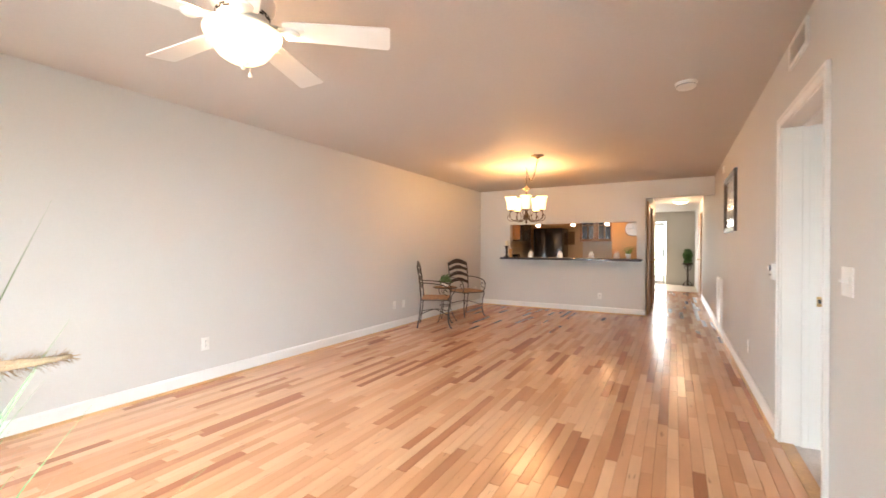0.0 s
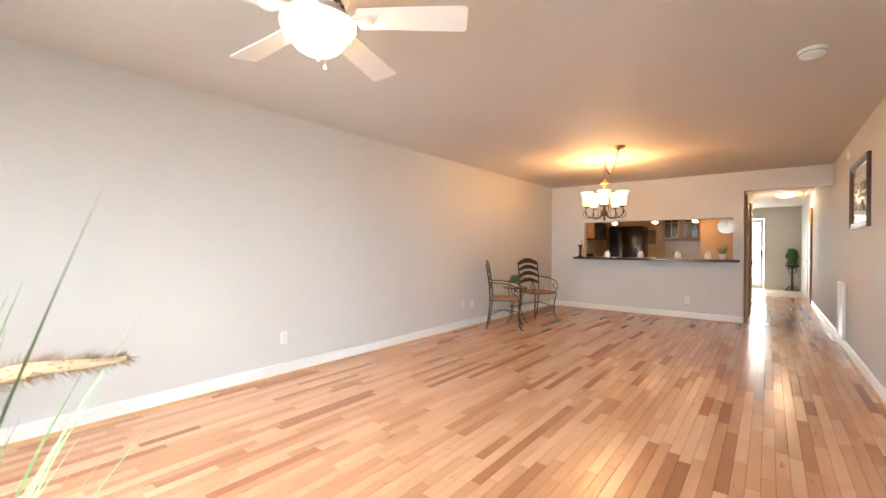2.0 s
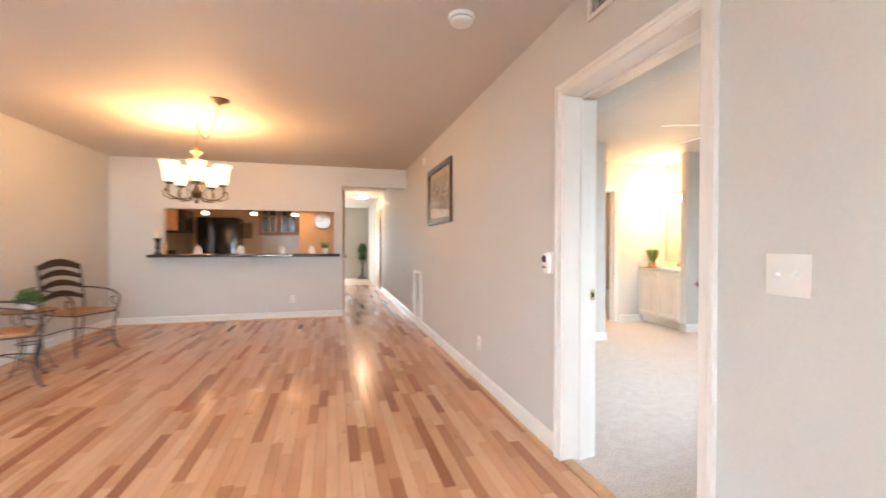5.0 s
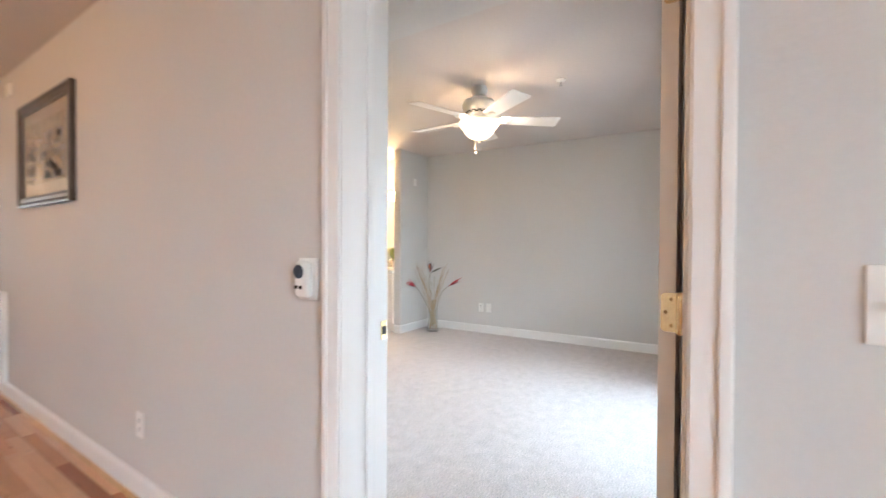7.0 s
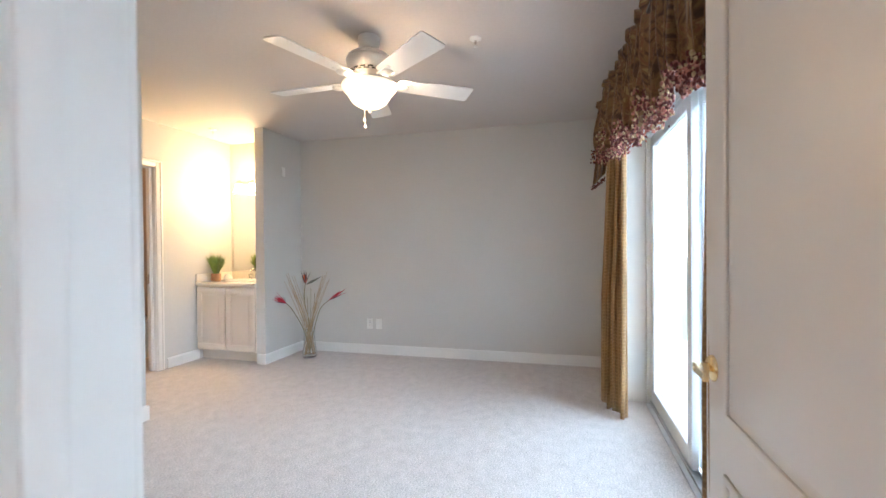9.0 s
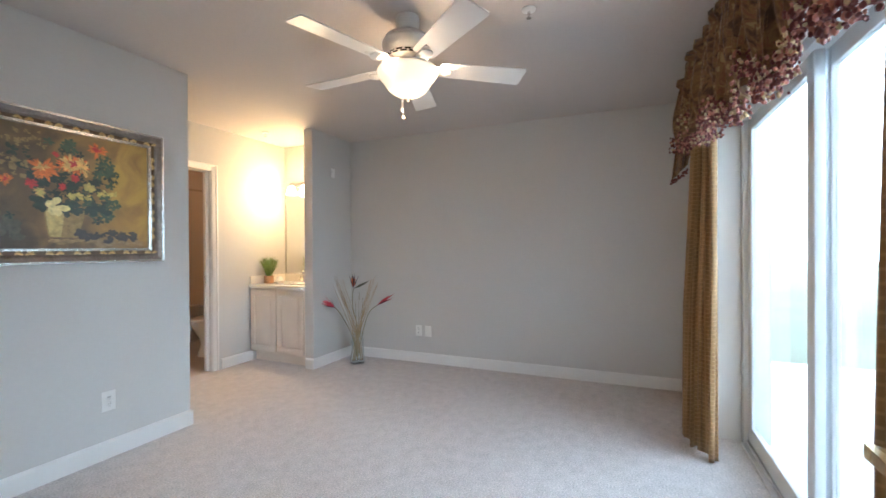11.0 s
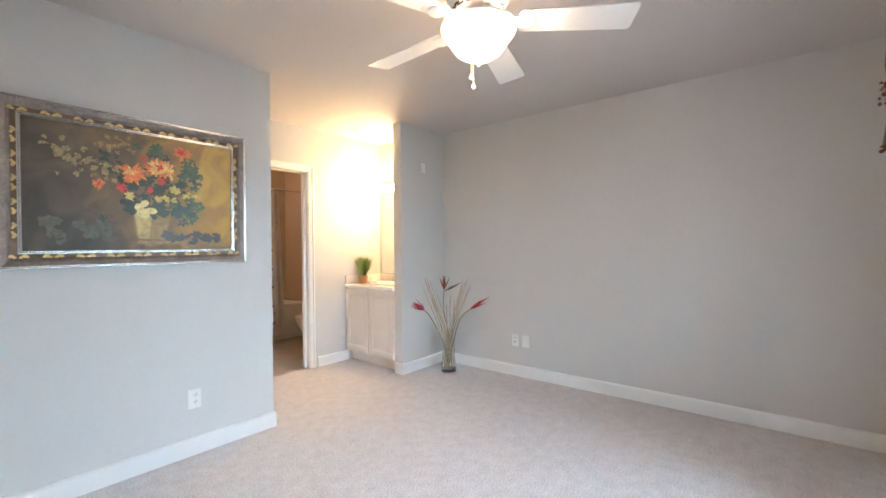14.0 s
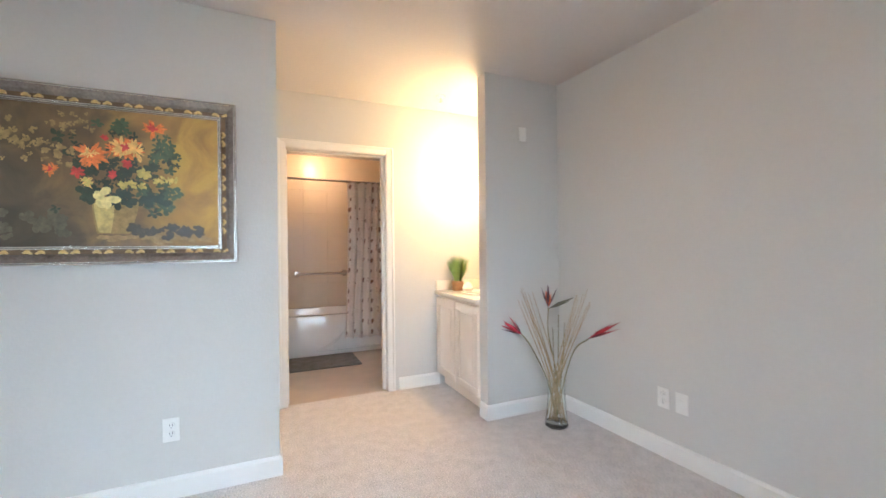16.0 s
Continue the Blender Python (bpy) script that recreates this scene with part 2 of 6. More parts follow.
# kitchen shell
structure("wall_kitchen_back", [(XL, -1.05, 12.0, 12.12, 0, H), (-1.05, HX0 - 0.11, 10.3, 10.42, 0, H), (-1.16, -1.05, 10.42, 12.0, 0, H)], KITCHEN_WALL)

# ---- trim ----


def frame_profile(bm, length, depth, height, m):
    """A skirting board with an eased top edge."""
    sec = [(0, 0), (depth, 0), (depth, height - 0.016), (depth * 0.55, height - 0.004), (depth * 0.3, height), (0, height)]
    a = [bm.verts.new(m @ Vector((0, d, z))) for d, z in sec]
    b = [bm.verts.new(m @ Vector((length, d, z))) for d, z in sec]
    for i in range(len(sec)):
        j = (i + 1) % len(sec)
        bm.faces.new((a[i], b[i], b[j], a[j]))
    bm.faces.new(a)
    bm.faces.new(b)


def baseboard(runs, height, depth, mat, name="baseboard", lift=0.0):
    """Runs of (x0, y0, x1, y1); the board stands to the left of each run's direction."""
    bm = bmesh.new()
    for x0, y0, x1, y1 in runs:
        ln = math.hypot(x1 - x0, y1 - y0)
        frame_profile(bm, ln, depth, height, pose(x0, y0, lift, 0, 0, math.degrees(math.atan2(y1 - y0, x1 - x0))))
    return tagged(part(name, bm, mat), kind="structure")


LIV_RUNS = [(XL, YF, XL, YS), (HX0, YF, XL, YF), (XR, YS, XR, DY0 - 0.07), (XR, DY1 + 0.07, XR, 13.0)]
baseboard(LIV_RUNS, 0.115, 0.013, WHITE)
baseboard([(XL + 0.013, YF - 0.013, XL + 0.013, YS), (HX0, YF - 0.013, XL, YF - 0.013), (XR - 0.013, YS, XR - 0.013, DY0 - 0.07),
           (XR - 0.013, DY1 + 0.07, XR - 0.013, 13.0)], 0.018, 0.014, OAK, "trim_shoe_moulding")
baseboard([(2.76, BP, XB, BP), (2.76, BV, 2.76, BP - 0.013), (BX, 5.965, 4.12, 5.965), (4.12, 5.952, 4.12, 6.06), (east(BS), BS, BX, 5.965),
           (4.13, BV, 3.75, BV), (XB, DY1 + 0.07, XB, BP)], 0.105, 0.014, WHITE, "baseboard_bedroom")
box("trim_threshold", (XR - 0.005, XR + 0.065, DY0, DY1, 0.0, 0.009), OAK, bevel=0.003)["kind"] = "structure"


def door_trim(name, axis, at, lo, hi, top, depth0, depth1, width=0.068, proud=0.018, sides=(1, 1)):
    """A lined opening: jambs through the wall and moulded casings on its faces."""
    bm = bmesh.new()

    def add(a0, a1, d0, d1, z0, z1, bev=0.004):
        if axis == "x":
            add_box(bm, d0, d1, a0, a1, z0, z1, bevel=bev)
        else:
            add_box(bm, a0, a1, d0, d1, z0, z1, bevel=bev)
    t = 0.019
    add(lo - t, lo, depth0, depth1, 0, top + t)
    add(hi, hi + t, depth0, depth1, 0, top + t)
    add(lo, hi, depth0, depth1, top, top + t)
    mid = (depth0 + depth1) / 2
    add(lo, lo + 0.011, mid - 0.0, mid + 0.035, 0, top)
    add(hi - 0.011, hi, mid - 0.0, mid + 0.035, 0, top)
    add(lo + 0.011, hi - 0.011, mid, mid + 0.035, top - 0.011, top)
    for face, sign, use in ((depth0, -1, sides[0]), (depth1, 1, sides[1])):
        if not use:
            continue
        for inner, outer, p in ((0.004, width, proud * 0.7), (width - 0.022, width - 0.002, proud * 1.1)):
            d0, d1 = sorted((face, face + sign * p))
            add(lo - outer, lo - inner, d0, d1, 0, top + outer)
            add(hi + inner, hi + outer, d0, d1, 0, top + outer)
            add(lo - inner, hi + inner, d0, d1, top + inner, top + outer)
    ob = part(name, bm, DOORPAINT, smooth=True)
    return tagged(ob, kind="structure")


door_trim("door_1_frame", "x", XR, DY0, DY1, DH, XR, XB)
box("trim_hinge_jamb", (XB + 0.001, 0.930, DY0 - 0.019, DY0 + 0.002, 0.003, DH), DOORPAINT, bevel=0.003)["kind"] = "structure"
door_trim("door_2_frame", "y", BV, 2.86, 3.65, 2.0, BV, BV + 0.11)


def panel_bm(w, h, t, panels, arch=False):
    """A leaf from 0 to w along x and 0 to h up, with raised panels on both faces."""
    bm = bmesh.new()
    add_box(bm, 0, w, -t / 2, t / 2, 0, h, bevel=0.002)
    for x0, x1, z0, z1 in panels:
        for s in (-1, 1):
            y = s * t / 2
            # a raised moulding round a field
            for a0, a1, b0, b1 in ((x0, x1, z0, z0 + 0.022), (x0, x1, z1 - 0.022, z1), (x0, x0 + 0.022, z0, z1), (x1 - 0.022, x1, z0, z1)):
                add_box(bm, a0, a1, min(y - s * 0.002, y + s * 0.007), max(y - s * 0.002, y + s * 0.007), b0, b1, bevel=0.0044)
            add_box(bm, x0 + 0.045, x1 - 0.045, min(y - s * 0.003, y + s * 0.003), max(y - s * 0.003, y + s * 0.003), z0 + 0.045, z1 - 0.045, bevel=0.003)
    return bm


# bedroom door, standing open on its hinges
door = thing("bedroom_door", "cream painted two-panel wooden door standing open on brass hinges", "door", (0.936, 2.6465, 0.012), -0.3)
part("leaf", panel_bm(0.88, 1.967, 0.036, [(0.12, 0.745, 0.20, 0.66), (0.12, 0.745, 0.785, 1.84)]), DOORPAINT, door, smooth=True)


def hinge_leaf(bm, y0, y1, z0, z1, x0, x1, m):
    """A thin brass plate in the yz plane with rounded outer corners, and three screws."""
    r, pts = 0.010, []
    for cy, cz, a0 in ((y1 - r, z1 - r, 0), (y0, z1, None), (y0, z0, None), (y1 - r, z0 + r, 270)):
        if a0 is None:
            pts.append((cy, cz))
        else:
            pts += [(cy + r * math.cos(radians(a0 + k * 22.5)), cz + r * math.sin(radians(a0 + k * 22.5))) for k in range(5)]
    lo = [bm.verts.new(m @ Vector((x0, y, z))) for y, z in pts]
    hi = [bm.verts.new(m @ Vector((x1, y, z))) for y, z in pts]
    for k in range(len(pts)):
        j = (k + 1) % len(pts)
        bm.faces.new((lo[k], lo[j], hi[j], hi[k]))
    bm.faces.new(lo)
    bm.faces.new(hi)


SCREW = material("brass_screw", (0.34, 0.22, 0.09), 0.4, metal=0.9, vary=0.1, scale=60)
for hz in (0.22, 1.019, 1.77):
    hb = bmesh.new()
    add_lathe(hb, [(0.0045, -0.048), (0.006, -0.045), (0.006, -0.028), (0.005, -0.0275), (0.006, -0.027), (0.006, -0.009), (0.005, -0.0085), (0.006, -0.008), (0.006, 0.009), (0.005, 0.0095),
                   (0.006, 0.010), (0.006, 0.027), (0.005, 0.0275), (0.006, 0.028), (0.006, 0.045), (0.0045, 0.048)], 12, pose(-0.011, -0.0265, hz) @ Matrix.Diagonal((1.35, 1.35, 1, 1)))
    hinge_leaf(hb, -0.024, 0.013, hz - 0.045, hz + 0.045, -0.002, 0.0, Matrix.Identity(4))
    hinge_leaf(hb, -0.034, 0.004, hz - 0.045, hz + 0.045, 0.0, 0.002, pose(-0.042, -0.0463, 0, 0, 0, 90) @ Matrix.Identity(4))
    hg = part("hinge", hb, BRASS, door, "brass butt hinge", smooth=True)
    for dy, dz in ((-0.008, 0.030), (0.003, 0.0), (-0.008, -0.030)):
        lathe("screw", [(0.0042, 0), (0.004, 0.0006), (0.0, 0.0009)], SCREW, hg, m=pose(-0.002, dy, hz + dz, 0, -90), steps=10)
for s in (1, -1):
    lb = bmesh.new()
    add_lathe(lb, [(0.033, 0), (0.033, 0.004), (0.028, 0.010), (0.014, 0.013), (0.011, 0.045), (0.0, 0.047)], 20, pose(0.826, s * 0.018, 0.885, -90 * s))
    grip = [(0.838, 0.012), (0.80, 0.011), (0.765, 0.009), (0.73, 0.008), (0.722, 0.006)]
    rings = []
    for k, (x, h) in enumerate(grip):
        y = s * (0.056 + 0.010 * (k / 4) ** 2)
        rings.append([lb.verts.new((x, y + dy, 0.885 + dz)) for dy, dz in ((-0.006, -h), (0.006, -h), (0.006, h), (-0.006, h))])
    for a, b in zip(rings, rings[1:]):
        for k in range(4):
            lb.faces.new((a[k], a[(k + 1) % 4], b[(k + 1) % 4], b[k]))
    lb.faces.new(rings[0])
    lb.faces.new(rings[-1])
    part("lever", lb, BRASS, door, "polished brass lever handle", smooth=True)
sp = thing("strike_plate", "small brass strike plate set in the door jamb", "strike plate", (XB - 0.014, DY1, 0.905))
box("plate", (-0.013, 0.013, -0.003, -0.0, -0.03, 0.03), BRASS, sp)
# A black block for the shade in the latch hole.
box("slot", (-0.008, 0.008, -0.0045, -0.002, -0.013, 0.013), DARK, sp)

# ---- laminate floor material ----


def wood(name, source):
    mat = bpy.data.materials.new(name)
    mat.use_nodes = True
    nt = mat.node_tree
    L = nt.links.new
    p = nt.nodes["Principled BSDF"]
    if source == "object":
        rnd = nt.nodes.new("ShaderNodeObjectInfo").outputs["Random"]
    else:
        rnd = nt.nodes.new("ShaderNodeNewGeometry").outputs["Random Per Island"]
    tc = nt.nodes.new("ShaderNodeNewGeometry")
    ramp = nt.nodes.new("ShaderNodeValToRGB")
    e = ramp.color_ramp.elements
    e[0].position, e[0].color = 0.0, (0.28, 0.115, 0.062, 1)
    e[1].position, e[1].color = 1.0, (0.64, 0.385, 0.235, 1)
    for pos, c in ((0.10, (0.36, 0.165, 0.09, 1)), (0.18, (0.46, 0.23, 0.127, 1)), (0.45, (0.53, 0.28, 0.158, 1)), (0.75, (0.60, 0.345, 0.205, 1))):
        k = e.new(pos)
        k.color = c
    L(rnd, ramp.inputs[0])
    off = nt.nodes.new("ShaderNodeVectorMath")
    off.operation = "MULTIPLY_ADD"
    comb = nt.nodes.new("ShaderNodeCombineXYZ")
    m37 = nt.nodes.new("ShaderNodeMath")
    m37.operation = "MULTIPLY"
    m37.inputs[1].default_value = 37.0
    L(rnd, m37.inputs[0])
    L(m37.outputs[0], comb.inputs[2])
    L(tc.outputs["Position"], off.inputs[0])
    off.inputs[1].default_value = (55, 3.2, 1)
    L(comb.outputs[0], off.inputs[2])
    n1 = nt.nodes.new("ShaderNodeTexNoise")
    n1.inputs["Scale"].default_value, n1.inputs["Detail"].default_value, n1.inputs["Distortion"].default_value = 1.0, 5, 0.8
    L(off.outputs[0], n1.inputs["Vector"])
    off2 = nt.nodes.new("ShaderNodeVectorMath")
    off2.operation = "MULTIPLY_ADD"
    off2.inputs[1].default_value = (9, 2.2, 1)
    L(tc.outputs["Position"], off2.inputs[0])
    L(comb.outputs[0], off2.inputs[2])
    n2 = nt.nodes.new("ShaderNodeTexNoise")
    n2.inputs["Scale"].default_value, n2.inputs["Detail"].default_value = 1.0, 3
    L(off2.outputs[0], n2.inputs["Vector"])
    mixf = nt.nodes.new("ShaderNodeMath")
    mixf.operation = "MULTIPLY_ADD"
    L(n1.outputs["Fac"], mixf.inputs[0])
    mixf.inputs[1].default_value = 0.07
    mr = nt.nodes.new("ShaderNodeMapRange")
    mr.inputs["From Min"].default_value, mr.inputs["From Max"].default_value = 0.3, 0.7
    mr.inputs["To Min"].default_value, mr.inputs["To Max"].default_value = 0.86, 1.02
    L(n2.outputs["Fac"], mr.inputs["Value"])
    L(mr.outputs[0], mixf.inputs[2])
    off3 = nt.nodes.new("ShaderNodeVectorMath")
    off3.operation = "MULTIPLY_ADD"
    off3.inputs[1].default_value = (34, 6, 1)
    L(tc.outputs["Position"], off3.inputs[0])
    L(comb.outputs[0], off3.inputs[2])
    n3 = nt.nodes.new("ShaderNodeTexNoise")
    n3.inputs["Scale"].default_value, n3.inputs["Detail"].default_value = 1.0, 2
    L(off3.outputs[0], n3.inputs["Vector"])
    fleck = nt.nodes.new("ShaderNodeMapRange")
    fleck.inputs["From Min"].default_value, fleck.inputs["From Max"].default_value = 0.68, 0.76
    fleck.inputs["To Min"].default_value, fleck.inputs["To Max"].default_value = 1.0, 0.62
    L(n3.outputs["Fac"], fleck.inputs["Value"])
    val = nt.nodes.new("ShaderNodeMath")
    val.operation = "MULTIPLY"
    L(mixf.outputs[0], val.inputs[0])
    L(fleck.outputs[0], val.inputs[1])
    hsv = nt.nodes.new("ShaderNodeHueSaturation")
    L(ramp.outputs[0], hsv.inputs["Color"])
    hsv.inputs["Saturation"].default_value = 1.08
    L(val.outputs[0], hsv.inputs["Value"])
    L(hsv.outputs[0], p.inputs["Base Color"])
    rr = nt.nodes.new("ShaderNodeMapRange")
    rr.inputs["To Min"].default_value, rr.inputs["To Max"].default_value = 0.17, 0.26
    L(n2.outputs["Fac"], rr.inputs["Value"])
    L(rr.outputs[0], p.inputs["Roughness"])
    b = nt.nodes.new("ShaderNodeBump")
    b.inputs["Strength"].default_value, b.inputs["Distance"].default_value = 0.05, 0.002
    L(n1.outputs["Fac"], b.inputs["Height"])
    L(b.outputs[0], p.inputs["Normal"])
    return mat


PLANK = wood("laminate_strip", "object")
PLANK_REST = wood("laminate_strip_far", "island")

# ---- shared fixtures ----


def wall_plate(label, category, place, rz, kind, parts_mat=PLASTIC):
    """A cover plate whose back lies on a wall; rz turns its front from -y."""
    ob = thing("wall_plate", label, category, place, rz)
    gang = 0.116 if kind == "double_switch" else 0.072
    box("plate", (-gang / 2, gang / 2, -0.006, 0.0, -0.058, 0.058), parts_mat, ob, bevel=0.003)
    if kind == "outlet":
        for dz in (-0.02, 0.02):
            bm = bmesh.new()
            add_lathe(bm, [(0.017, 0), (0.017, 0.0022), (0.016, 0.003)], 16, pose(0, -0.006, dz, 90))
            r = part("receptacle", bm, parts_mat, ob, smooth=True)
            # Black blocks stand in for the shade inside the socket holes.
            sb = bmesh.new()
            for dx in (-0.006, 0.006):
                add_box(sb, dx - 0.0012, dx + 0.0012, -0.0098, -0.0088, dz - 0.001, dz + 0.008)
            add_box(sb, -0.002, 0.002, -0.0098, -0.0088, dz - 0.011, dz - 0.007)
            part("slots", sb, DARK, r)
    elif kind == "double_switch":
        for dx in (-0.023, 0.023):
            bm = bmesh.new()
            add_box(bm, dx - 0.005, dx + 0.005, -0.008, -0.005, -0.012, 0.012, bevel=0.001)
            add_box(bm, dx - 0.005, dx + 0.005, -0.022, -0.006, -0.004, 0.006, bevel=0.0015)
            part("toggle", bm, parts_mat, ob, smooth=True)
            for dz in (-0.03, 0.03):
                lathe("screw", [(0.003, 0), (0.003, 0.001), (0.001, 0.0015)], parts_mat, ob, m=pose(dx, -0.006, dz, 90), steps=10)
    else:
        box("jack", (-0.012, 0.012, -0.0075, -0.0055, -0.018, 0.018), parts_mat, ob, bevel=0.001)
    return ob


OUT = "white plastic duplex outlet plate low on the painted wall"
for y in (2.325, 5.20):
    wall_plate(OUT, "outlet", (XL, y, 0.35), 90, "outlet")
wall_plate("white plastic cable plate low on the painted wall", "wall plate", (XL, 5.44, 0.345), 90, "jack")
wall_plate(OUT, "outlet", (XL, 8.12, 0.34), 90, "outlet")
wall_plate(OUT, "outlet", (-1.115, YF, 0.315), 0, "outlet")
wall_plate(OUT, "outlet", (XR, 4.76, 0.345), -90, "outlet")
wall_plate(OUT, "outlet", (XR, 7.72, 0.34), -90, "outlet")
wall_plate("white two-gang light switch plate with toggle switches", "light switch", (XR, 2.32, 1.10), -90, "double_switch")
wall_plate(OUT, "outlet", (2.268, BP, 0.335), 0, "outlet")
wall_plate(OUT, "outlet", (east(5.105), 5.105, 0.338), -90 + SLANT, "outlet")
wall_plate("white plastic cable plate low on the painted wall", "wall plate", (east(4.995), 4.995, 0.338), -90 + SLANT, "jack")


def warm_lamp(name, emit, power, base=(0.85, 0.78, 0.65)):
    return material(name, base, 0.4, vary=0.02, scale=10, emit=emit, power=power)


BOWL = warm_lamp("lit_alabaster_bowl", (1.0, 0.76, 0.46), 1.5)
SHADE = warm_lamp("lit_amber_shade", (1.0, 0.66, 0.26), 2.6)
GLOBE = warm_lamp("lit_vanity_globe", (1.0, 0.83, 0.52), 9.0)
SPOT = warm_lamp("lit_spot_lamp", (1.0, 0.82, 0.55), 14.0)
DISC = warm_lamp("lit_ceiling_disc", (1.0, 0.86, 0.62), 6.0)
FANWHITE = material("fan_enamel", (0.80, 0.78, 0.74), 0.32, vary=0.02, scale=8)


def ceiling_fan(place, turn, label, chain, drop=0.0):
    """A five-blade flush ceiling fan with a bowl light; place is the point on the ceiling."""
    fan = thing("ceiling_fan", label, "ceiling fan", (place[0], place[1], place[2] - drop), turn)
    lathe("canopy", [(0.062, drop), (0.064, -0.010), (0.060, -0.045), (0.050, -0.056), (0.034, -0.058), (0.034, -0.078)], FANWHITE, fan)
    lathe("motor_housing", [(0.034, -0.076), (0.085, -0.084), (0.118, -0.100), (0.134, -0.124), (0.130, -0.128), (0.134, -0.132), (0.130, -0.160),
                            (0.118, -0.178), (0.108, -0.19), (0.108, -0.215), (0.092, -0.228), (0.085, -0.24), (0.07, -0.245)], FANWHITE, fan, steps=36)
    # Vent openings: their inner shade is set on as near-black blocks.
    vb = bmesh.new()
    for i in range(15):
        for dz in (-0.196, -0.207):
            add_box(vb, 0.1070, 0.1100, -0.016, 0.016, dz - 0.0036, dz + 0.0036, m=pose(0, 0, 0, 0, 0, i * 24 + (12 if dz < -0.2 else 0)))
    part("vent_slots", vb, DARK, fan, "black blocks for the shade in the vent slots")
    for i in range(5):
        a = pose(0, 0, 0, 0, 0, i * 72)
        ib = bmesh.new()
        add_tube(ib, [(0.10, 0.0, -0.235), (0.14, 0.0, -0.245), (0.19, 0.0, -0.252)], [0.013, 0.016, 0.012], 8, a)
        add_lathe(ib, [(0.036, 0), (0.036, -0.007), (0.028, -0.013), (0.0, -0.015)], 16, a @ pose(0.205, 0, -0.256))
        add_box(ib, 0.15, 0.26, -0.03, 0.03, -0.252, -0.247, bevel=0.002, m=a)
        part("blade_iron", ib, FANWHITE, fan, smooth=True)
        bb = bmesh.new()
        add_box(bb, 0.17, 0.642, -0.5, 0.5, -0.006, 0.0)
        for v in bb.verts:
            v.co.y *= 0.115 if v.co.x < 0.3 else 0.148
        up = [e for e in bb.edges if abs(e.verts[0].co.z - e.verts[1].co.z) > 0.003]
        bmesh.ops.bevel(bb, geom=up, offset=0.018, segments=4, affect="EDGES", profile=0.5)
        tip = a @ pose(0, 0, -0.246, -11, 0, 0)
        for v in bb.verts:
            v.co = tip @ v.co
        part("blade", bb, FANWHITE, fan, smooth=True)
    lathe("light_ring", [(0.075, -0.244), (0.13, -0.252), (0.155, -0.262), (0.158, -0.272), (0.15, -0.276)], FANWHITE, fan, steps=32)
    lathe("bowl", [(0.150, -0.270), (0.160, -0.276), (0.156, -0.292), (0.142, -0.312), (0.128, -0.326), (0.118, -0.345), (0.098, -0.372), (0.066, -0.392), (0.03, -0.40), (0.0, -0.401)], BOWL, fan, "lit frosted glass bowl", steps=36)
    lathe("finial", [(0.024, -0.396), (0.026, -0.402), (0.014, -0.410), (0.007, -0.413), (0.009, -0.422), (0.005, -0.430), (0.0, -0.432)], FANWHITE, fan, steps=16)
    for cx, ln in chain:
        cb = bmesh.new()
        add_tube(cb, [(cx, 0.03, -0.39), (cx, 0.03, -0.40 - ln)], 0.0016, 5)
        add_lathe(cb, [(0.002, 0), (0.008, -0.012), (0.009, -0.02), (0.0, -0.026)], 10, pose(cx, 0.03, -0.40 - ln))
        part("pull_chain", cb, FANWHITE, fan, smooth=True)
    return fan


FAN_A, FAN_B = (-1.55, 1.30, H), (2.79, 4.11, H)
ceiling_fan(FAN_A, 38, "white five-blade flush ceiling fan with a lit bowl", [(0.02, 0.03)])
ceiling_fan(FAN_B, 18, "white five-blade ceiling fan with lit bowl and pull chains", [(0.02, 0.09), (-0.012, 0.06)], 0.012)
for (fx, fy, fz), down, up in ((FAN_A, 2.0, 3.4), (FAN_B, 9.0, 5.6)):
    bulb("fan_bulb", (fx, fy, fz - 0.52), down, WARM, 0.10)
    for i in range(3):
        a = math.radians(i * 120 + 50)
        bulb("fan_uplight", (fx + 0.185 * math.cos(a), fy + 0.185 * math.sin(a), fz - 0.28), up, WARM, 0.02)

# smoke detector, sprinklers, vents
det = thing("smoke_detector", "round white plastic smoke detector on the ceiling", "smoke detector", (0.18, 3.65, H))
lathe("body", [(0.072, 0), (0.072, -0.012), (0.066, -0.016), (0.064, -0.034), (0.055, -0.042), (0.0, -0.044)], PLASTIC, det, steps=32)
lathe("vent_ring", [(0.0665, -0.020), (0.0672, -0.022), (0.0672, -0.026), (0.0665, -0.028)], material("grey_plastic", (0.45, 0.44, 0.42), 0.5), det, steps=32)


def sprinkler(place):
    ob = thing("fire_sprinkler", "white ceiling fire sprinkler with a chrome deflector", "sprinkler", place)
    lathe("escutcheon", [(0.036, 0), (0.035, -0.006), (0.022, -0.013), (0.012, -0.014)], PLASTIC, ob)
    bm = bmesh.new()
    add_lathe(bm, [(0.008, -0.012), (0.008, -0.03), (0.004, -0.032), (0.004, -0.044), (0.013, -0.045), (0.013, -0.047), (0.0, -0.048)], 12)
    part("deflector", bm, CHROME, ob, smooth=True)
    return ob


sprinkler((2.98, 3.51, H))
sprinkler((4.02, 6.50, H))


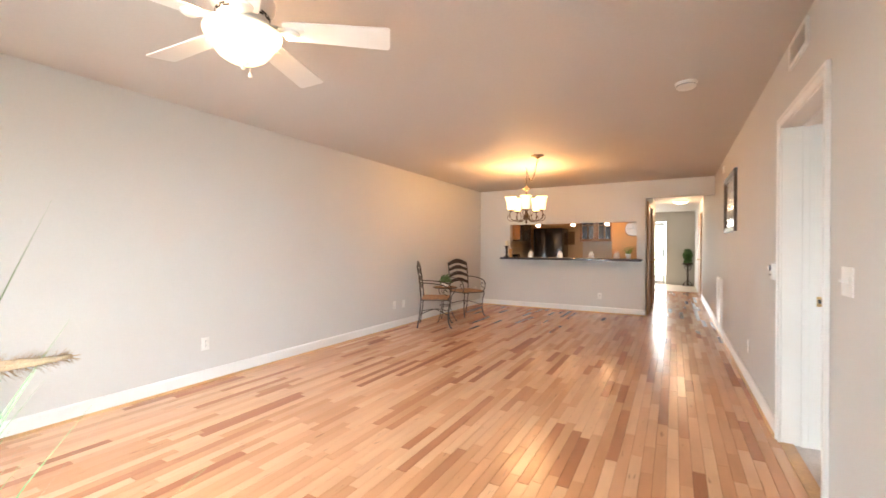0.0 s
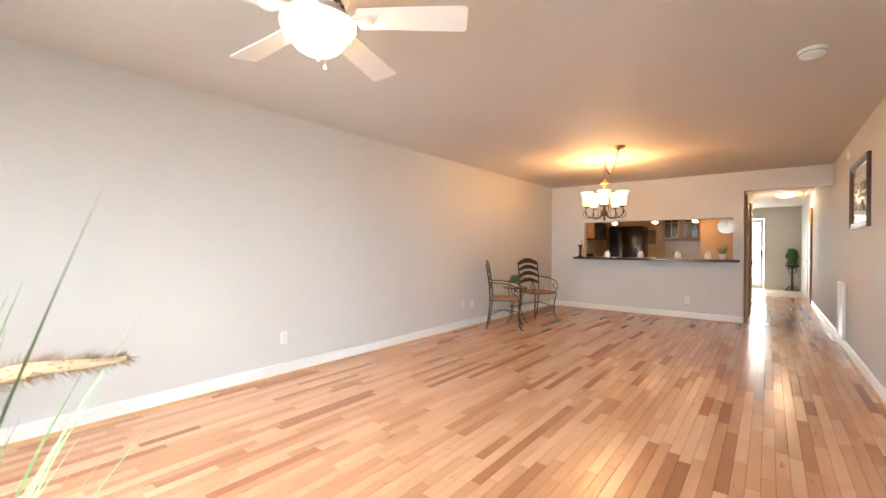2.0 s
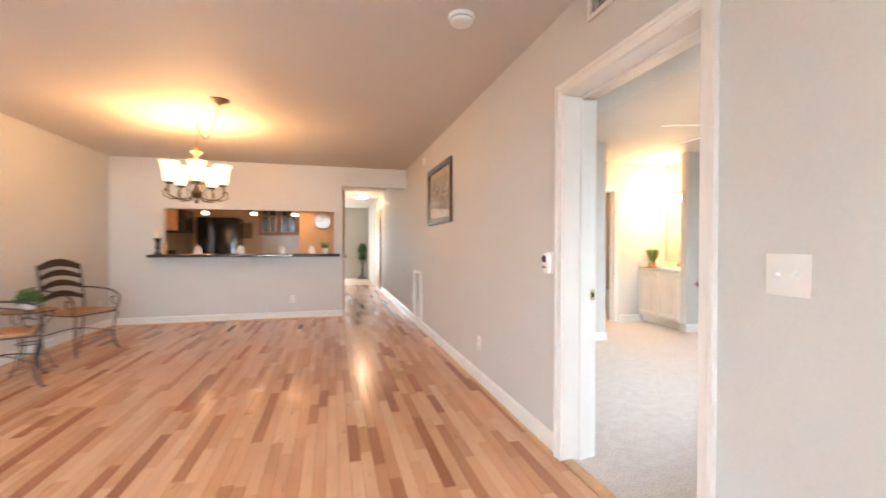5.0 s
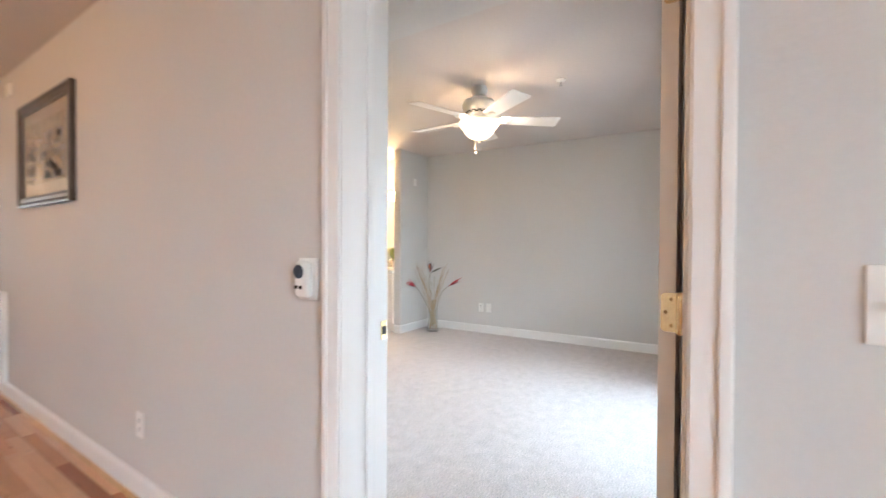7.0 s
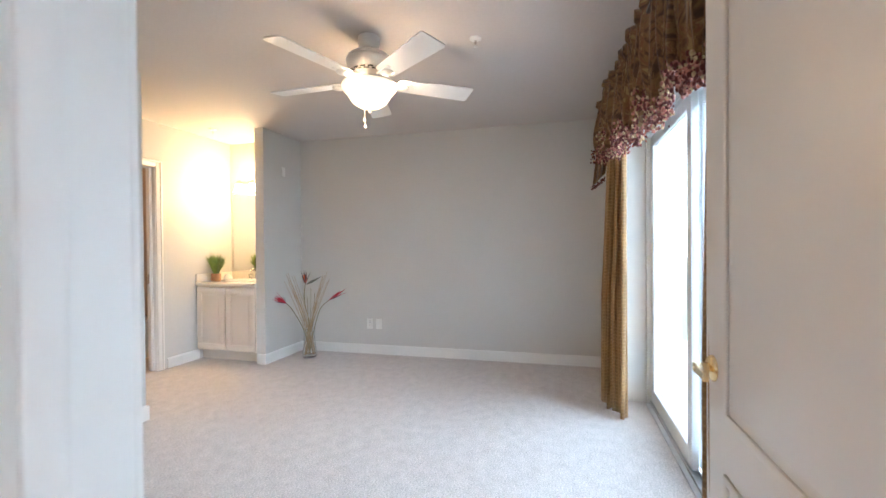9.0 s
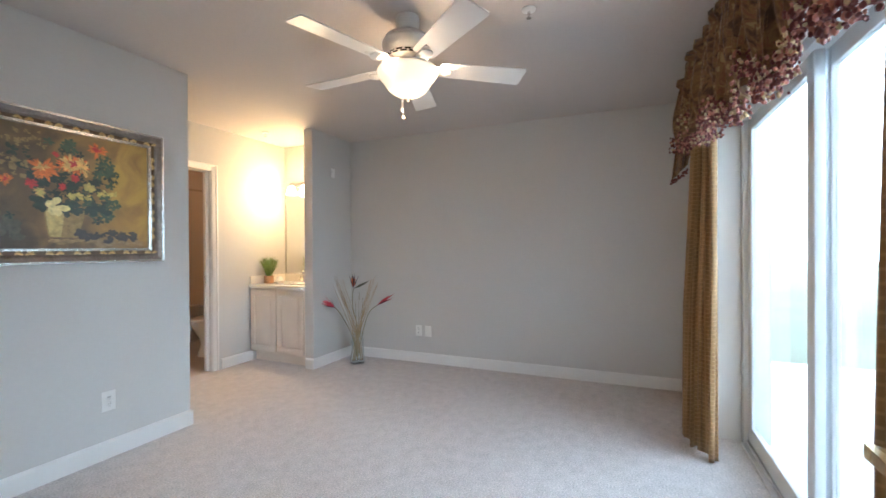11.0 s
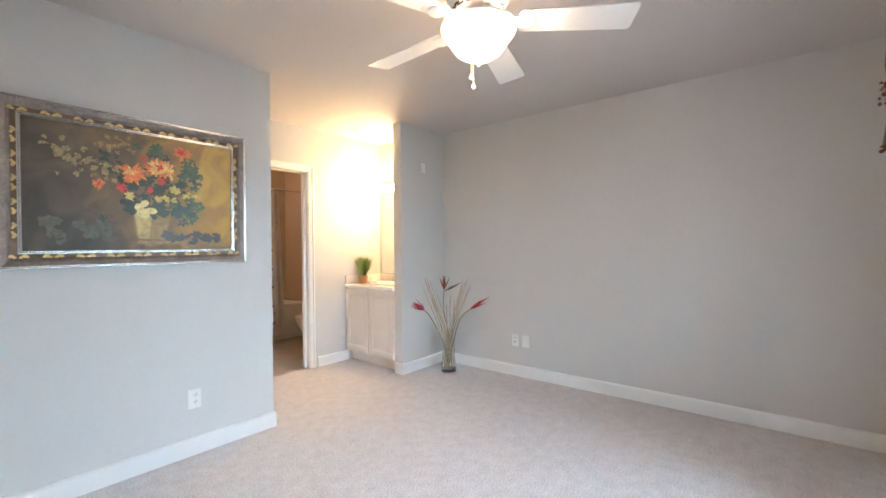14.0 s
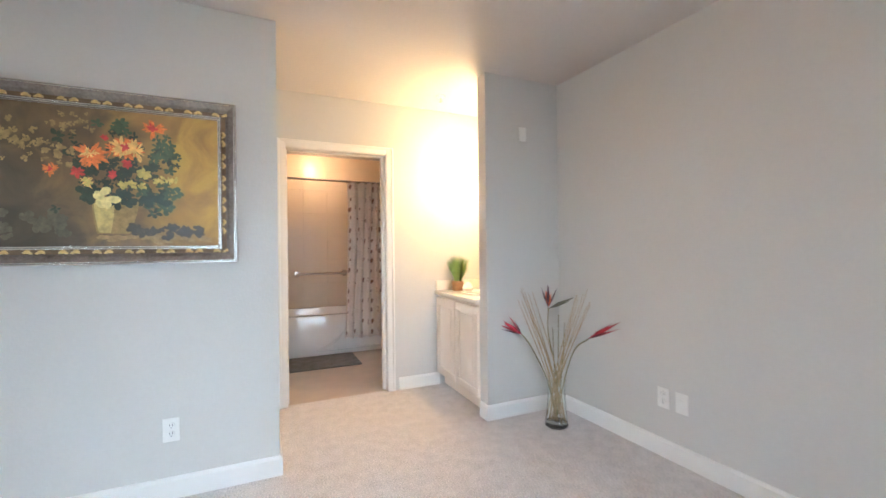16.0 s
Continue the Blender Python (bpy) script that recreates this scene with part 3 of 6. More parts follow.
def grille(name, label, category, place, w, h, depth, slats, rz, vertical=False):
    ob = thing(name, label, category, place, rz)
    fb = bmesh.new()
    f = 0.022
    for b in ((-w / 2, w / 2, -h / 2, -h / 2 + f), (-w / 2, w / 2, h / 2 - f, h / 2), (-w / 2, -w / 2 + f, -h / 2 + f, h / 2 - f), (w / 2 - f, w / 2, -h / 2 + f, h / 2 - f)):
        add_box(fb, b[0], b[1], -depth, 0, b[2], b[3], bevel=0.003)
    part("frame", fb, PLASTIC, ob, smooth=True)
    # A near-black sheet stands in for the shade behind the louvres.
    box("duct_shade", (-w / 2 + f, w / 2 - f, -0.004, -0.001, -h / 2 + f, h / 2 - f), DARK, ob)
    sb = bmesh.new()
    add_box(sb, -w / 2 + f, w / 2 - f, -0.006, 0.006, -0.0008, 0.0008, m=pose(0, -depth * 0.6, 0, 35))
    me = mesh_of("slat", sb, PLASTIC)
    for i in range(slats):
        s = new("slat", me)
        s.parent = ob
        s.location = (0, 0, -h / 2 + f + (h - 2 * f) * (i + 0.5) / slats)
    return ob


grille("supply_vent", "white metal supply air vent high on the wall", "air vent", (XR, 3.05, 2.335), 0.36, 0.15, 0.016, 9, -90)
grille("return_grille", "tall white louvred return air grille on the wall", "air vent", (XR, 7.28, 0.46), 0.50, 0.68, 0.035, 30, -90)

disp = thing("air_freshener", "white plastic wall dispenser with a dark lens on a plate", "dispenser", (XR, 3.597, 1.078), -90)
box("back_plate", (-0.040, 0.045, -0.005, 0, -0.065, 0.062), PLASTIC, disp, bevel=0.002)
box("body", (-0.030, 0.030, -0.032, -0.004, -0.058, 0.055), PLASTIC, disp, bevel=0.014)
lathe("lens", [(0.021, 0), (0.021, 0.004), (0.016, 0.009), (0.0, 0.010)], material("smoked_lens", (0.05, 0.055, 0.07), 0.2), disp, m=pose(-0.006, -0.031, 0.022, 90), steps=20)
for dx in (-0.013, 0.007):
    box("button", (dx - 0.010, dx + 0.002, -0.035, -0.031, -0.03, -0.02), DARK, disp)
sens = thing("wall_sensor", "small white plastic sensor high on the wing wall", "sensor", (4.43, 5.965, 2.035))
box("plate", (-0.03, 0.03, -0.008, 0, -0.05, 0.05), PLASTIC, sens, bevel=0.003)
box("button", (-0.012, 0.012, -0.013, -0.007, 0.0, 0.026), PLASTIC, sens, bevel=0.002)
wmount = thing("wall_sensor", "small white plastic sensor high on the living room wall", "sensor", (XR, 6.9, 2.30), -90)
box("plate", (-0.05, 0.05, -0.02, 0, -0.045, 0.045), PLASTIC, wmount, bevel=0.006)

# ---- chandelier ----
CH = (-1.835, 6.16)
chd = thing("chandelier", "bronze five-arm chandelier with lit amber glass shades", "chandelier", (CH[0], CH[1], 0))
cx, cy = -1.46 - CH[0], 5.46 - CH[1]
lathe("ceiling_canopy", [(0.085, H), (0.085, H - 0.008), (0.06, H - 0.018), (0.03, H - 0.03), (0.012, H - 0.045), (0.0, H - 0.046)], BRONZE, chd, m=pose(cx, cy, 0))
hookb = bmesh.new()
add_tube(hookb, curve_points([(0, 0, H), (0, 0, H - 0.04), (0.012, 0, H - 0.055), (0, 0, H - 0.07)], 10), 0.004, 6)
part("ceiling_hook", hookb, BRONZE, chd, smooth=True)


def chain_links(bm, pts):
    for i, (a, b) in enumerate(zip(pts, pts[1:])):
        d = (b - a)
        q = d.to_track_quat("X", "Z").to_matrix().to_4x4()
        m = Matrix.Translation((a + b) / 2) @ q @ pose(0, 0, 0, 90 * (i % 2))
        ln = d.length * 0.62
        ring = [(ln * math.cos(k * math.pi / 5), 0.009 * math.sin(k * math.pi / 5), 0) for k in range(11)]
        add_tube(bm, ring, 0.0026, 5, m)


kb = bmesh.new()
swag = [Vector((cx * (1 - t), cy * (1 - t), H - 0.05 - 0.21 * math.sin(math.pi * min(1, t * 1.02)) ** 0.9)) for t in [i / 22 for i in range(23)]]
chain_links(kb, swag)
chain_links(kb, [Vector((0, 0, H - 0.07 - i * 0.03)) for i in range(10)])
part("chain", kb, BRONZE, chd, "swagged bronze chain", smooth=True)
lathe("stem", [(0.006, 2.17), (0.012, 2.15), (0.03, 2.13), (0.055, 2.118), (0.05, 2.105), (0.02, 2.09), (0.012, 2.05), (0.02, 1.99), (0.03, 1.93), (0.014, 1.87),
               (0.014, 1.78), (0.03, 1.74), (0.045, 1.70), (0.03, 1.665), (0.012, 1.64), (0.018, 1.62), (0.012, 1.60), (0.0, 1.585)], BRONZE, chd)
for i in range(5):
    a = pose(0, 0, 0, 0, 0, i * 72 - 2)
    ab = bmesh.new()
    add_tube(ab, curve_points([(0.02, 0, 1.69), (0.08, 0, 1.64), (0.17, 0, 1.63), (0.245, 0, 1.67), (0.255, 0, 1.73), (0.24, 0, 1.775)], 30), 0.0075, 8, a)
    add_tube(ab, curve_points([(0.17, 0, 1.63), (0.235, 0, 1.625), (0.285, 0, 1.66), (0.28, 0, 1.71), (0.25, 0, 1.715), (0.24, 0, 1.69)], 26), 0.005, 6, a)
    add_tube(ab, curve_points([(0.03, 0, 1.79), (0.07, 0, 1.80), (0.10, 0, 1.76), (0.075, 0, 1.70), (0.10, 0, 1.65)], 20), 0.005, 6, a)
    add_lathe(ab, [(0.012, 1.765), (0.036, 1.775), (0.04, 1.79), (0.02, 1.80)], 16, a @ pose(0.24, 0, 0))
    part("arm", ab, BRONZE, chd, "scrolled bronze arm", smooth=True)
    sb = bmesh.new()
    add_lathe(sb, [(0.034, 1.79), (0.046, 1.80), (0.054, 1.84), (0.058, 1.90), (0.066, 1.945), (0.084, 1.985), (0.081, 1.986), (0.062, 1.945), (0.054, 1.90), (0.05, 1.84), (0.03, 1.80)], 24, a @ pose(0.24, 0, 0))
    part("shade", sb, SHADE, chd, "lit amber bell glass shade", smooth=True)
    c = a @ Vector((0.24, 0, 0))
    bulb("chandelier_bulb", (CH[0] + c.x, CH[1] + c.y, 2.02), 18.0, (1.0, 0.52, 0.19), 0.04)

# ---- bistro chairs, table ----
WICKER = material("woven_seat", (0.34, 0.17, 0.07), 0.6, vary=0.2, scale=20, grain=0.25, grain_scale=160, bump=0.5, bump_scale=200)
LEAF = material("leaf_green", (0.06, 0.14, 0.035), 0.5, vary=0.35, scale=30)
GRASS = material("grass_green", (0.17, 0.25, 0.05), 0.5, vary=0.3, scale=30)
POT = material("white_pot", (0.78, 0.76, 0.72), 0.3, vary=0.03, scale=10)


def iron_chair(place, rz, label):
    """An iron armchair with a ladder back; it faces +x."""
    ch = thing("bistro_chair", label, "chair", place, rz, group="bistro chairs by the wall")
    sb = bmesh.new()
    add_box(sb, -0.21, 0.21, -0.21, 0.21, 0.435, 0.465, bevel=0.014)
    part("seat", sb, WICKER, ch, "woven brown seat", smooth=True)
    fb = bmesh.new()
    add_tube(fb, [(-0.215, -0.215, 0.428), (0.215, -0.215, 0.428), (0.215, 0.215, 0.428), (-0.215, 0.215, 0.428), (-0.215, -0.215, 0.428)], 0.009)
    part("seat_frame", fb, IRON, ch, smooth=True)
    for s in (-1, 1):
        tube("back_post", curve_points([(-0.27, s * 0.2, 0.0), (-0.235, s * 0.205, 0.22), (-0.215, s * 0.21, 0.44), (-0.235, s * 0.21, 0.7), (-0.275, s * 0.21, 0.95)], 20), 0.010, IRON, ch)
        tube("front_leg", curve_points([(0.255, s * 0.235, 0.012), (0.235, s * 0.22, 0.02), (0.20, s * 0.205, 0.12), (0.205, s * 0.21, 0.30), (0.235, s * 0.222, 0.40), (0.215, s * 0.215, 0.44)], 24), 0.010, IRON, ch)
        tube("armrest", curve_points([(-0.235, s * 0.21, 0.69), (-0.10, s * 0.235, 0.685), (0.08, s * 0.25, 0.665), (0.20, s * 0.25, 0.62), (0.235, s * 0.245, 0.55), (0.215, s * 0.235, 0.47),
                                      (0.19, s * 0.225, 0.44)], 30), 0.009, IRON, ch)
        tube("arm_scroll", curve_points([(0.19, s * 0.24, 0.50), (0.15, s * 0.24, 0.52), (0.13, s * 0.24, 0.56), (0.15, s * 0.24, 0.59), (0.175, s * 0.24, 0.575)], 18), 0.007, IRON, ch)
    for k, z in enumerate((0.58, 0.70, 0.81, 0.92)):
        rb = bmesh.new()
        n, pv = 12, []
        for i in range(n + 1):
            u = i / n
            y = -0.205 + 0.41 * u
            arch = 0.055 * math.sin(math.pi * u)
            x = -0.222 - 0.05 * ((z - 0.44) / 0.5) ** 1.5 - 0.02 * math.sin(math.pi * u)
            h = 0.022 + 0.012 * math.sin(math.pi * u) + (0.008 if k == 3 else 0)
            pv.append([rb.verts.new((x + dx, y, z + arch + dz)) for dx, dz in ((-0.005, -h), (0.005, -h), (0.005, h), (-0.005, h))])
        for a, b in zip(pv, pv[1:]):
            for j in range(4):
                rb.faces.new((a[j], b[j], b[(j + 1) % 4], a[(j + 1) % 4]))
        rb.faces.new(pv[0])
        rb.faces.new(pv[-1])
        part("back_slat", rb, IRON, ch, "curved dark ladder slat", smooth=True)
    tube("stretcher", curve_points([(-0.24, 0.2, 0.2), (-0.02, 0, 0.26), (0.20, -0.2, 0.2)], 14), 0.006, IRON, ch)
    tube("stretcher", curve_points([(-0.24, -0.2, 0.2), (-0.02, 0, 0.262), (0.20, 0.2, 0.2)], 14), 0.006, IRON, ch)
    return ch


iron_chair((-3.13, 5.68, 0.0), 27, "dark wrought iron armchair with ladder back and woven seat")
iron_chair((-3.17, 6.84, 0.0), -26, "dark wrought iron armchair with ladder back, turned to table")
tb = thing("side_table", "small round wrought iron side table between the chairs", "table", (-3.22, 6.14, 0.0), 20)
lathe("tabletop", [(0.0, 0.572), (0.185, 0.572), (0.195, 0.565), (0.195, 0.553), (0.185, 0.548), (0.0, 0.548)], WICKER, tb)
tube("rim", [(0.197 * math.cos(i * math.pi / 16), 0.197 * math.sin(i * math.pi / 16), 0.56) for i in range(33)], 0.007, IRON, tb)
for i in range(3):
    a = pose(0, 0, 0, 0, 0, i * 120)
    bm = bmesh.new()
    add_tube(bm, curve_points([(0.20, 0, 0.006), (0.17, 0, 0.03), (0.09, 0, 0.22), (0.10, 0, 0.40), (0.165, 0, 0.50), (0.16, 0, 0.55)], 24), 0.007, 8, a)
    part("leg", bm, IRON, tb, smooth=True)
tube("leg_ring", [(0.092 * math.cos(i * math.pi / 12), 0.092 * math.sin(i * math.pi / 12), 0.26) for i in range(25)], 0.005, IRON, tb)


def leaf_clump(bm, rng_, n, radius, height, z0, size, up=0.6):
    for _ in range(n):
        a, r = rng_.uniform(0, 2 * math.pi), radius * math.sqrt(rng_.random())
        z = z0 + height * rng_.random() * (1 - 0.5 * (r / radius) ** 2)
        m = pose(r * math.cos(a), r * math.sin(a), z, rng_.uniform(-60, 60), rng_.uniform(-60, 60), rng_.uniform(0, 360))
        s = size * rng_.uniform(0.6, 1.3)
        vs = [bm.verts.new(m @ Vector(c)) for c in ((0, 0, 0), (s * 0.35, s * 0.5, s * 0.12), (0, s * 1.1, 0), (-s * 0.35, s * 0.5, s * 0.12))]
        bm.faces.new(vs)


def potted_plant(name, label, place, pot_r, pot_h, crown_r, crown_h, n, size, seed, pot=POT):
    ob = thing(name, label, "plant", place)
    lathe("pot", [(pot_r * 0.75, 0), (pot_r, pot_h * 0.9), (pot_r * 1.05, pot_h), (pot_r * 0.9, pot_h), (pot_r * 0.85, pot_h * 0.85), (0, pot_h * 0.85)], pot, ob)
    bm = bmesh.new()
    leaf_clump(bm, random.Random(seed), n, crown_r, crown_h, pot_h * 0.8, size)
    part("foliage", bm, LEAF, ob, "small green leaves")
    return ob


potted_plant("potted_plant", "small bushy green plant in a white bowl pot", (-3.22, 6.14, 0.573), 0.062, 0.075, 0.088, 0.14, 420, 0.034, 3)

# ---- framed print on the living room wall ----


def picture_frame(ob, w, h, face, depth, mat, name="frame"):
    """Four mitred mouldings about a w by h field in the xz plane, facing -y."""
    bm = bmesh.new()
    sec = [(0.0, 0.0), (0.0, -depth * 0.6), (face * 0.25, -depth * 0.75), (face * 0.55, -depth * 0.7), (face * 0.8, -depth), (face, -depth * 0.9), (face, 0.0)]
    rings = []
    for sx, sz in ((-1, -1), (1, -1), (1, 1), (-1, 1)):
        rings.append([bm.verts.new((sx * (w / 2 + o), y, sz * (h / 2 + o))) for o, y in sec])
    for k in range(4):
        a, b = rings[k], rings[(k + 1) % 4]
        for i in range(len(sec) - 1):
            bm.faces.new((a[i], b[i], b[i + 1], a[i + 1]))
    return part(name, bm, mat, ob)


DARKWOOD = material("dark_frame_wood", (0.055, 0.035, 0.024), 0.35, vary=0.2, scale=12, grain=0.15)
MATBOARD = material("mat_board", (0.42, 0.36, 0.28), 0.25, vary=0.05, scale=8, coat=0.5)
pr = thing("framed_print", "dark wood framed print behind glass with a beige mat", "picture", (XR, 6.085, 1.762), -90)
picture_frame(pr, 0.90, 0.555, 0.065, 0.032, DARKWOOD)
box("mat", (-0.45, 0.45, -0.008, -0.002, -0.2775, 0.2775), MATBOARD, pr)
box("print", (-0.36, 0.36, -0.011, -0.007, -0.20, 0.20), material("print_ground", (0.36, 0.29, 0.21), 0.2, vary=0.4, scale=5, grain=0.2, grain_scale=25, coat=0.5), pr)
for name, col, seed, n, zc in (("distant_hills", (0.24, 0.19, 0.15), 4, 26, 0.03), ("foreground_brushwork", (0.12, 0.09, 0.06), 9, 34, -0.09)):
    bm = bmesh.new()
    rr = random.Random(seed)
    for _ in range(n):
        x, z, r = rr.uniform(-0.33, 0.33), zc + rr.uniform(-0.08, 0.08), rr.uniform(0.02, 0.06)
        add_box(bm, x - r, x + r, -0.0125, -0.0105, z - r * 0.4, z + r * 0.4)
    tagged(part(name, bm, material(name, col, 0.3, vary=0.3, scale=10), pr), kind="stuff")

# ---- bar ledge and what stands on it ----
ledge = thing("bar_ledge", "dark polished granite bar ledge under the pass-through", "counter", (0, 0, 0))
box("slab", (-3.02, -0.385, 8.10, 8.68, PZ0 - 0.04, PZ0), GRANITE, ledge, bevel=0.006)
LINEN = material("white_linen", (0.80, 0.76, 0.70), 0.9, vary=0.05, scale=30, bump=0.3, bump_scale=300)
STRAW = material("placemat_straw", (0.50, 0.36, 0.20), 0.8, vary=0.15, scale=30, grain=0.2, grain_scale=150)
for x in (-2.45, -1.86, -1.27, -0.80 - 0.02):
    pm = thing("placemat", "woven straw placemat lying on the granite ledge", "placemat", (x, 8.36, PZ0), 0, "placemats on the ledge")
    box("mat", (-0.2, 0.2, -0.14, 0.14, 0.0, 0.005), STRAW, pm, bevel=0.002)
    nk = thing("folded_napkin", "white linen napkin folded upright on a placemat", "napkin", (x, 8.36, PZ0 + 0.005), 15, "napkins on the ledge")
    bm = bmesh.new()
    for k in range(7):
        a = k * 2 * math.pi / 7
        tip = bm.verts.new((0.022 * math.cos(a), 0.022 * math.sin(a), 0.135 - 0.02 * (k % 2)))
        p1 = bm.verts.new((0.058 * math.cos(a - 0.5), 0.058 * math.sin(a - 0.5), 0))
        p2 = bm.verts.new((0.058 * math.cos(a + 0.5), 0.058 * math.sin(a + 0.5), 0))
        p3 = bm.verts.new((0.05 * math.cos(a), 0.05 * math.sin(a), 0.07))
        c = bm.verts.new((0, 0, 0.09))
        bm.faces.new((p1, p3, tip))
        bm.faces.new((p3, p2, tip))
        bm.faces.new((p1, p2, p3))
        bm.faces.new((p1, tip, c))
        bm.faces.new((tip, p2, c))
    part("cloth", bm, LINEN, nk)
cs = thing("candle_holder", "tall dark turned candle holder with a cream pillar candle", "candle holder", (-2.93, 8.24, PZ0))
lathe("stand", [(0.055, 0), (0.055, 0.012), (0.03, 0.03), (0.018, 0.06), (0.03, 0.10), (0.02, 0.14), (0.03, 0.2), (0.048, 0.225), (0.048, 0.235), (0.0, 0.236)], IRON, cs)
lathe("candle", [(0.032, 0.235), (0.033, 0.33), (0.028, 0.335), (0.0, 0.33)], material("cream_wax", (0.75, 0.66, 0.48), 0.5, vary=0.04), cs)
cs2 = thing("candle_holder", "short brown glass candle holder on the granite ledge", "candle holder", (-2.86, 8.3, PZ0))
lathe("cup", [(0.03, 0), (0.034, 0.02), (0.028, 0.04), (0.038, 0.16), (0.034, 0.17), (0.0, 0.15)], material("amber_cup", (0.5, 0.30, 0.14), 0.3, vary=0.1), cs2)


def blade_tuft(bm, rng_, n, spread, height, width, z0=0.0, droop=0.5, centre=(0, 0), face=0.8):
    for _ in range(n):
        a = rng_.uniform(0, 2 * math.pi)
        lean = spread * rng_.uniform(0.15, 1.0)
        h = height * rng_.uniform(0.6, 1.1)
        r0 = rng_.uniform(0, 0.25) * spread
        pts = []
        for k in range(6):
            t = k / 5
            r = r0 + lean * t ** (1 + droop)
            pts.append(Vector((centre[0] + r * math.cos(a), centre[1] + r * math.sin(a), z0 + h * t * (1 - 0.15 * t * lean / max(spread, 1e-3)))))
        side = Vector((-math.sin(a + face), math.cos(a + face), 0)) * width / 2
        prev = None
        for k, p in enumerate(pts):
            w = (1 - (k / 5) ** 1.6) + 0.04
            cur = (bm.verts.new(p - side * w), bm.verts.new(p + side * w))
            if prev:
                bm.faces.new((prev[0], prev[1], cur[1], cur[0]))
            prev = cur


lp = thing("potted_plant", "small spiky green plant in a white cup pot", "plant", (-0.62, 8.34, PZ0))
lathe("pot", [(0.035, 0), (0.048, 0.085), (0.05, 0.09), (0.042, 0.09), (0.04, 0.075), (0, 0.075)], POT, lp)
bm = bmesh.new()
blade_tuft(bm, random.Random(6), 40, 0.15, 0.2, 0.010, 0.07)
part("foliage", bm, GRASS, lp, "thin green blades")

# ---- kitchen behind the ledge ----


def cabinet(label, place, w, d, h, doors, mat=MAPLE, glass=False, rz=0, knob=True):
    """A box with framed doors; its back at y = 0 and its front at -d."""
    ob = thing("kitchen_cabinet", label, "cabinet", place, rz)
    box("body", (0, w, -d, 0, 0, h), mat, ob, bevel=0.003)
    for k in range(doors):
        x0, x1 = k * w / doors + 0.006, (k + 1) * w / doors - 0.006
        bm = bmesh.new()
        f = 0.055
        for b in ((x0, x1, 0.01, 0.01 + f), (x0, x1, h - 0.01 - f, h - 0.01), (x0, x0 + f, 0.01 + f, h - 0.01 - f), (x1 - f, x1, 0.01 + f, h - 0.01 - f)):
            add_box(bm, b[0], b[1], -d - 0.02, -d - 0.001, b[2], b[3], bevel=0.003)
        if glass:
            zc = h / 2
            add_box(bm, x0 + f, x1 - f, -d - 0.018, -d - 0.006, zc - 0.01, zc + 0.01)
            add_box(bm, (x0 + x1) / 2 - 0.01, (x0 + x1) / 2 + 0.01, -d - 0.018, -d - 0.006, 0.01 + f, h - 0.01 - f)
        dr = part("door", bm, mat, ob, smooth=True)
        # With glass, the shade inside the cabinet is put into an opaque black panel.
        box("panel", (x0 + f, x1 - f, -d - 0.012, -d - 0.002, 0.01 + f, h - 0.01 - f), BLACK if glass else mat, dr, "black pane for the unlit inside behind glass" if glass else "")
        if knob:
            lathe("knob", [(0.006, 0), (0.006, 0.012), (0.013, 0.018), (0.0, 0.026)], CHROME, dr, m=pose(x1 - 0.03 if k % 2 == 0 else x0 + 0.03, -d - 0.02, 0.12 if h > 0.5 else h / 2, 90), steps=12)
    return ob


KB = 12.0
fr = thing("refrigerator", "black two-door refrigerator against the kitchen wall", "refrigerator", (-3.28, KB, 0))
box("body", (0, 0.78, -0.70, -0.02, 0.02, 1.76), BLACK, fr, bevel=0.01)
box("freezer_door", (0.005, 0.32, -0.76, -0.705, 0.06, 1.75), BLACK, fr, bevel=0.012)
box("fridge_door", (0.33, 0.775, -0.76, -0.705, 0.06, 1.75), BLACK, fr, bevel=0.012)
for x in (0.29, 0.36):
    tube("handle", [(x, -0.765, 0.6), (x, -0.80, 0.65), (x, -0.80, 1.4), (x, -0.765, 1.45)], 0.012, BLACK, fr)
rg = thing("range", "black kitchen range with a glass oven door", "stove", (XL + 0.02, 9.95, 0), 90)
box("body", (0, 0.76, -0.64, 0, 0, 0.91), BLACK, rg, bevel=0.006)
box("oven_door", (0.02, 0.74, -0.665, -0.642, 0.16, 0.78), BLACK, rg, bevel=0.008)
box("control_panel", (0, 0.76, -0.08, 0, 0.912, 1.06), BLACK, rg, bevel=0.01)
mw = thing("microwave", "black microwave oven hung over the range", "microwave", (XL + 0.02, 9.95, 1.40), 90)
box("body", (0, 0.76, -0.38, 0, 0, 0.42), BLACK, mw, bevel=0.008)
box("door", (0.02, 0.55, -0.40, -0.382, 0.02, 0.40), BLACK, mw, bevel=0.006)
cabinet("maple kitchen wall cabinet above the microwave", (XL + 0.02, 9.95, 1.83), 0.76, 0.33, 0.5, 2, rz=90)
cabinet("tall maple kitchen wall cabinet beside the range", (XL + 0.02, 9.09, 1.42), 0.84, 0.33, 0.9, 2, rz=90)
cabinet("maple kitchen base cabinet beside the range", (XL + 0.02, 9.09, 0.0), 0.84, 0.6, 0.88, 2, rz=90)
cabinet("maple kitchen base cabinet beside the range", (XL + 0.02, 10.72, 0.0), 0.48, 0.6, 0.88, 2, rz=90)
cabinet("maple wall cabinet with glass doors above the counter", (-2.12, KB, 1.40), 0.84, 0.33, 0.86, 2, glass=True)
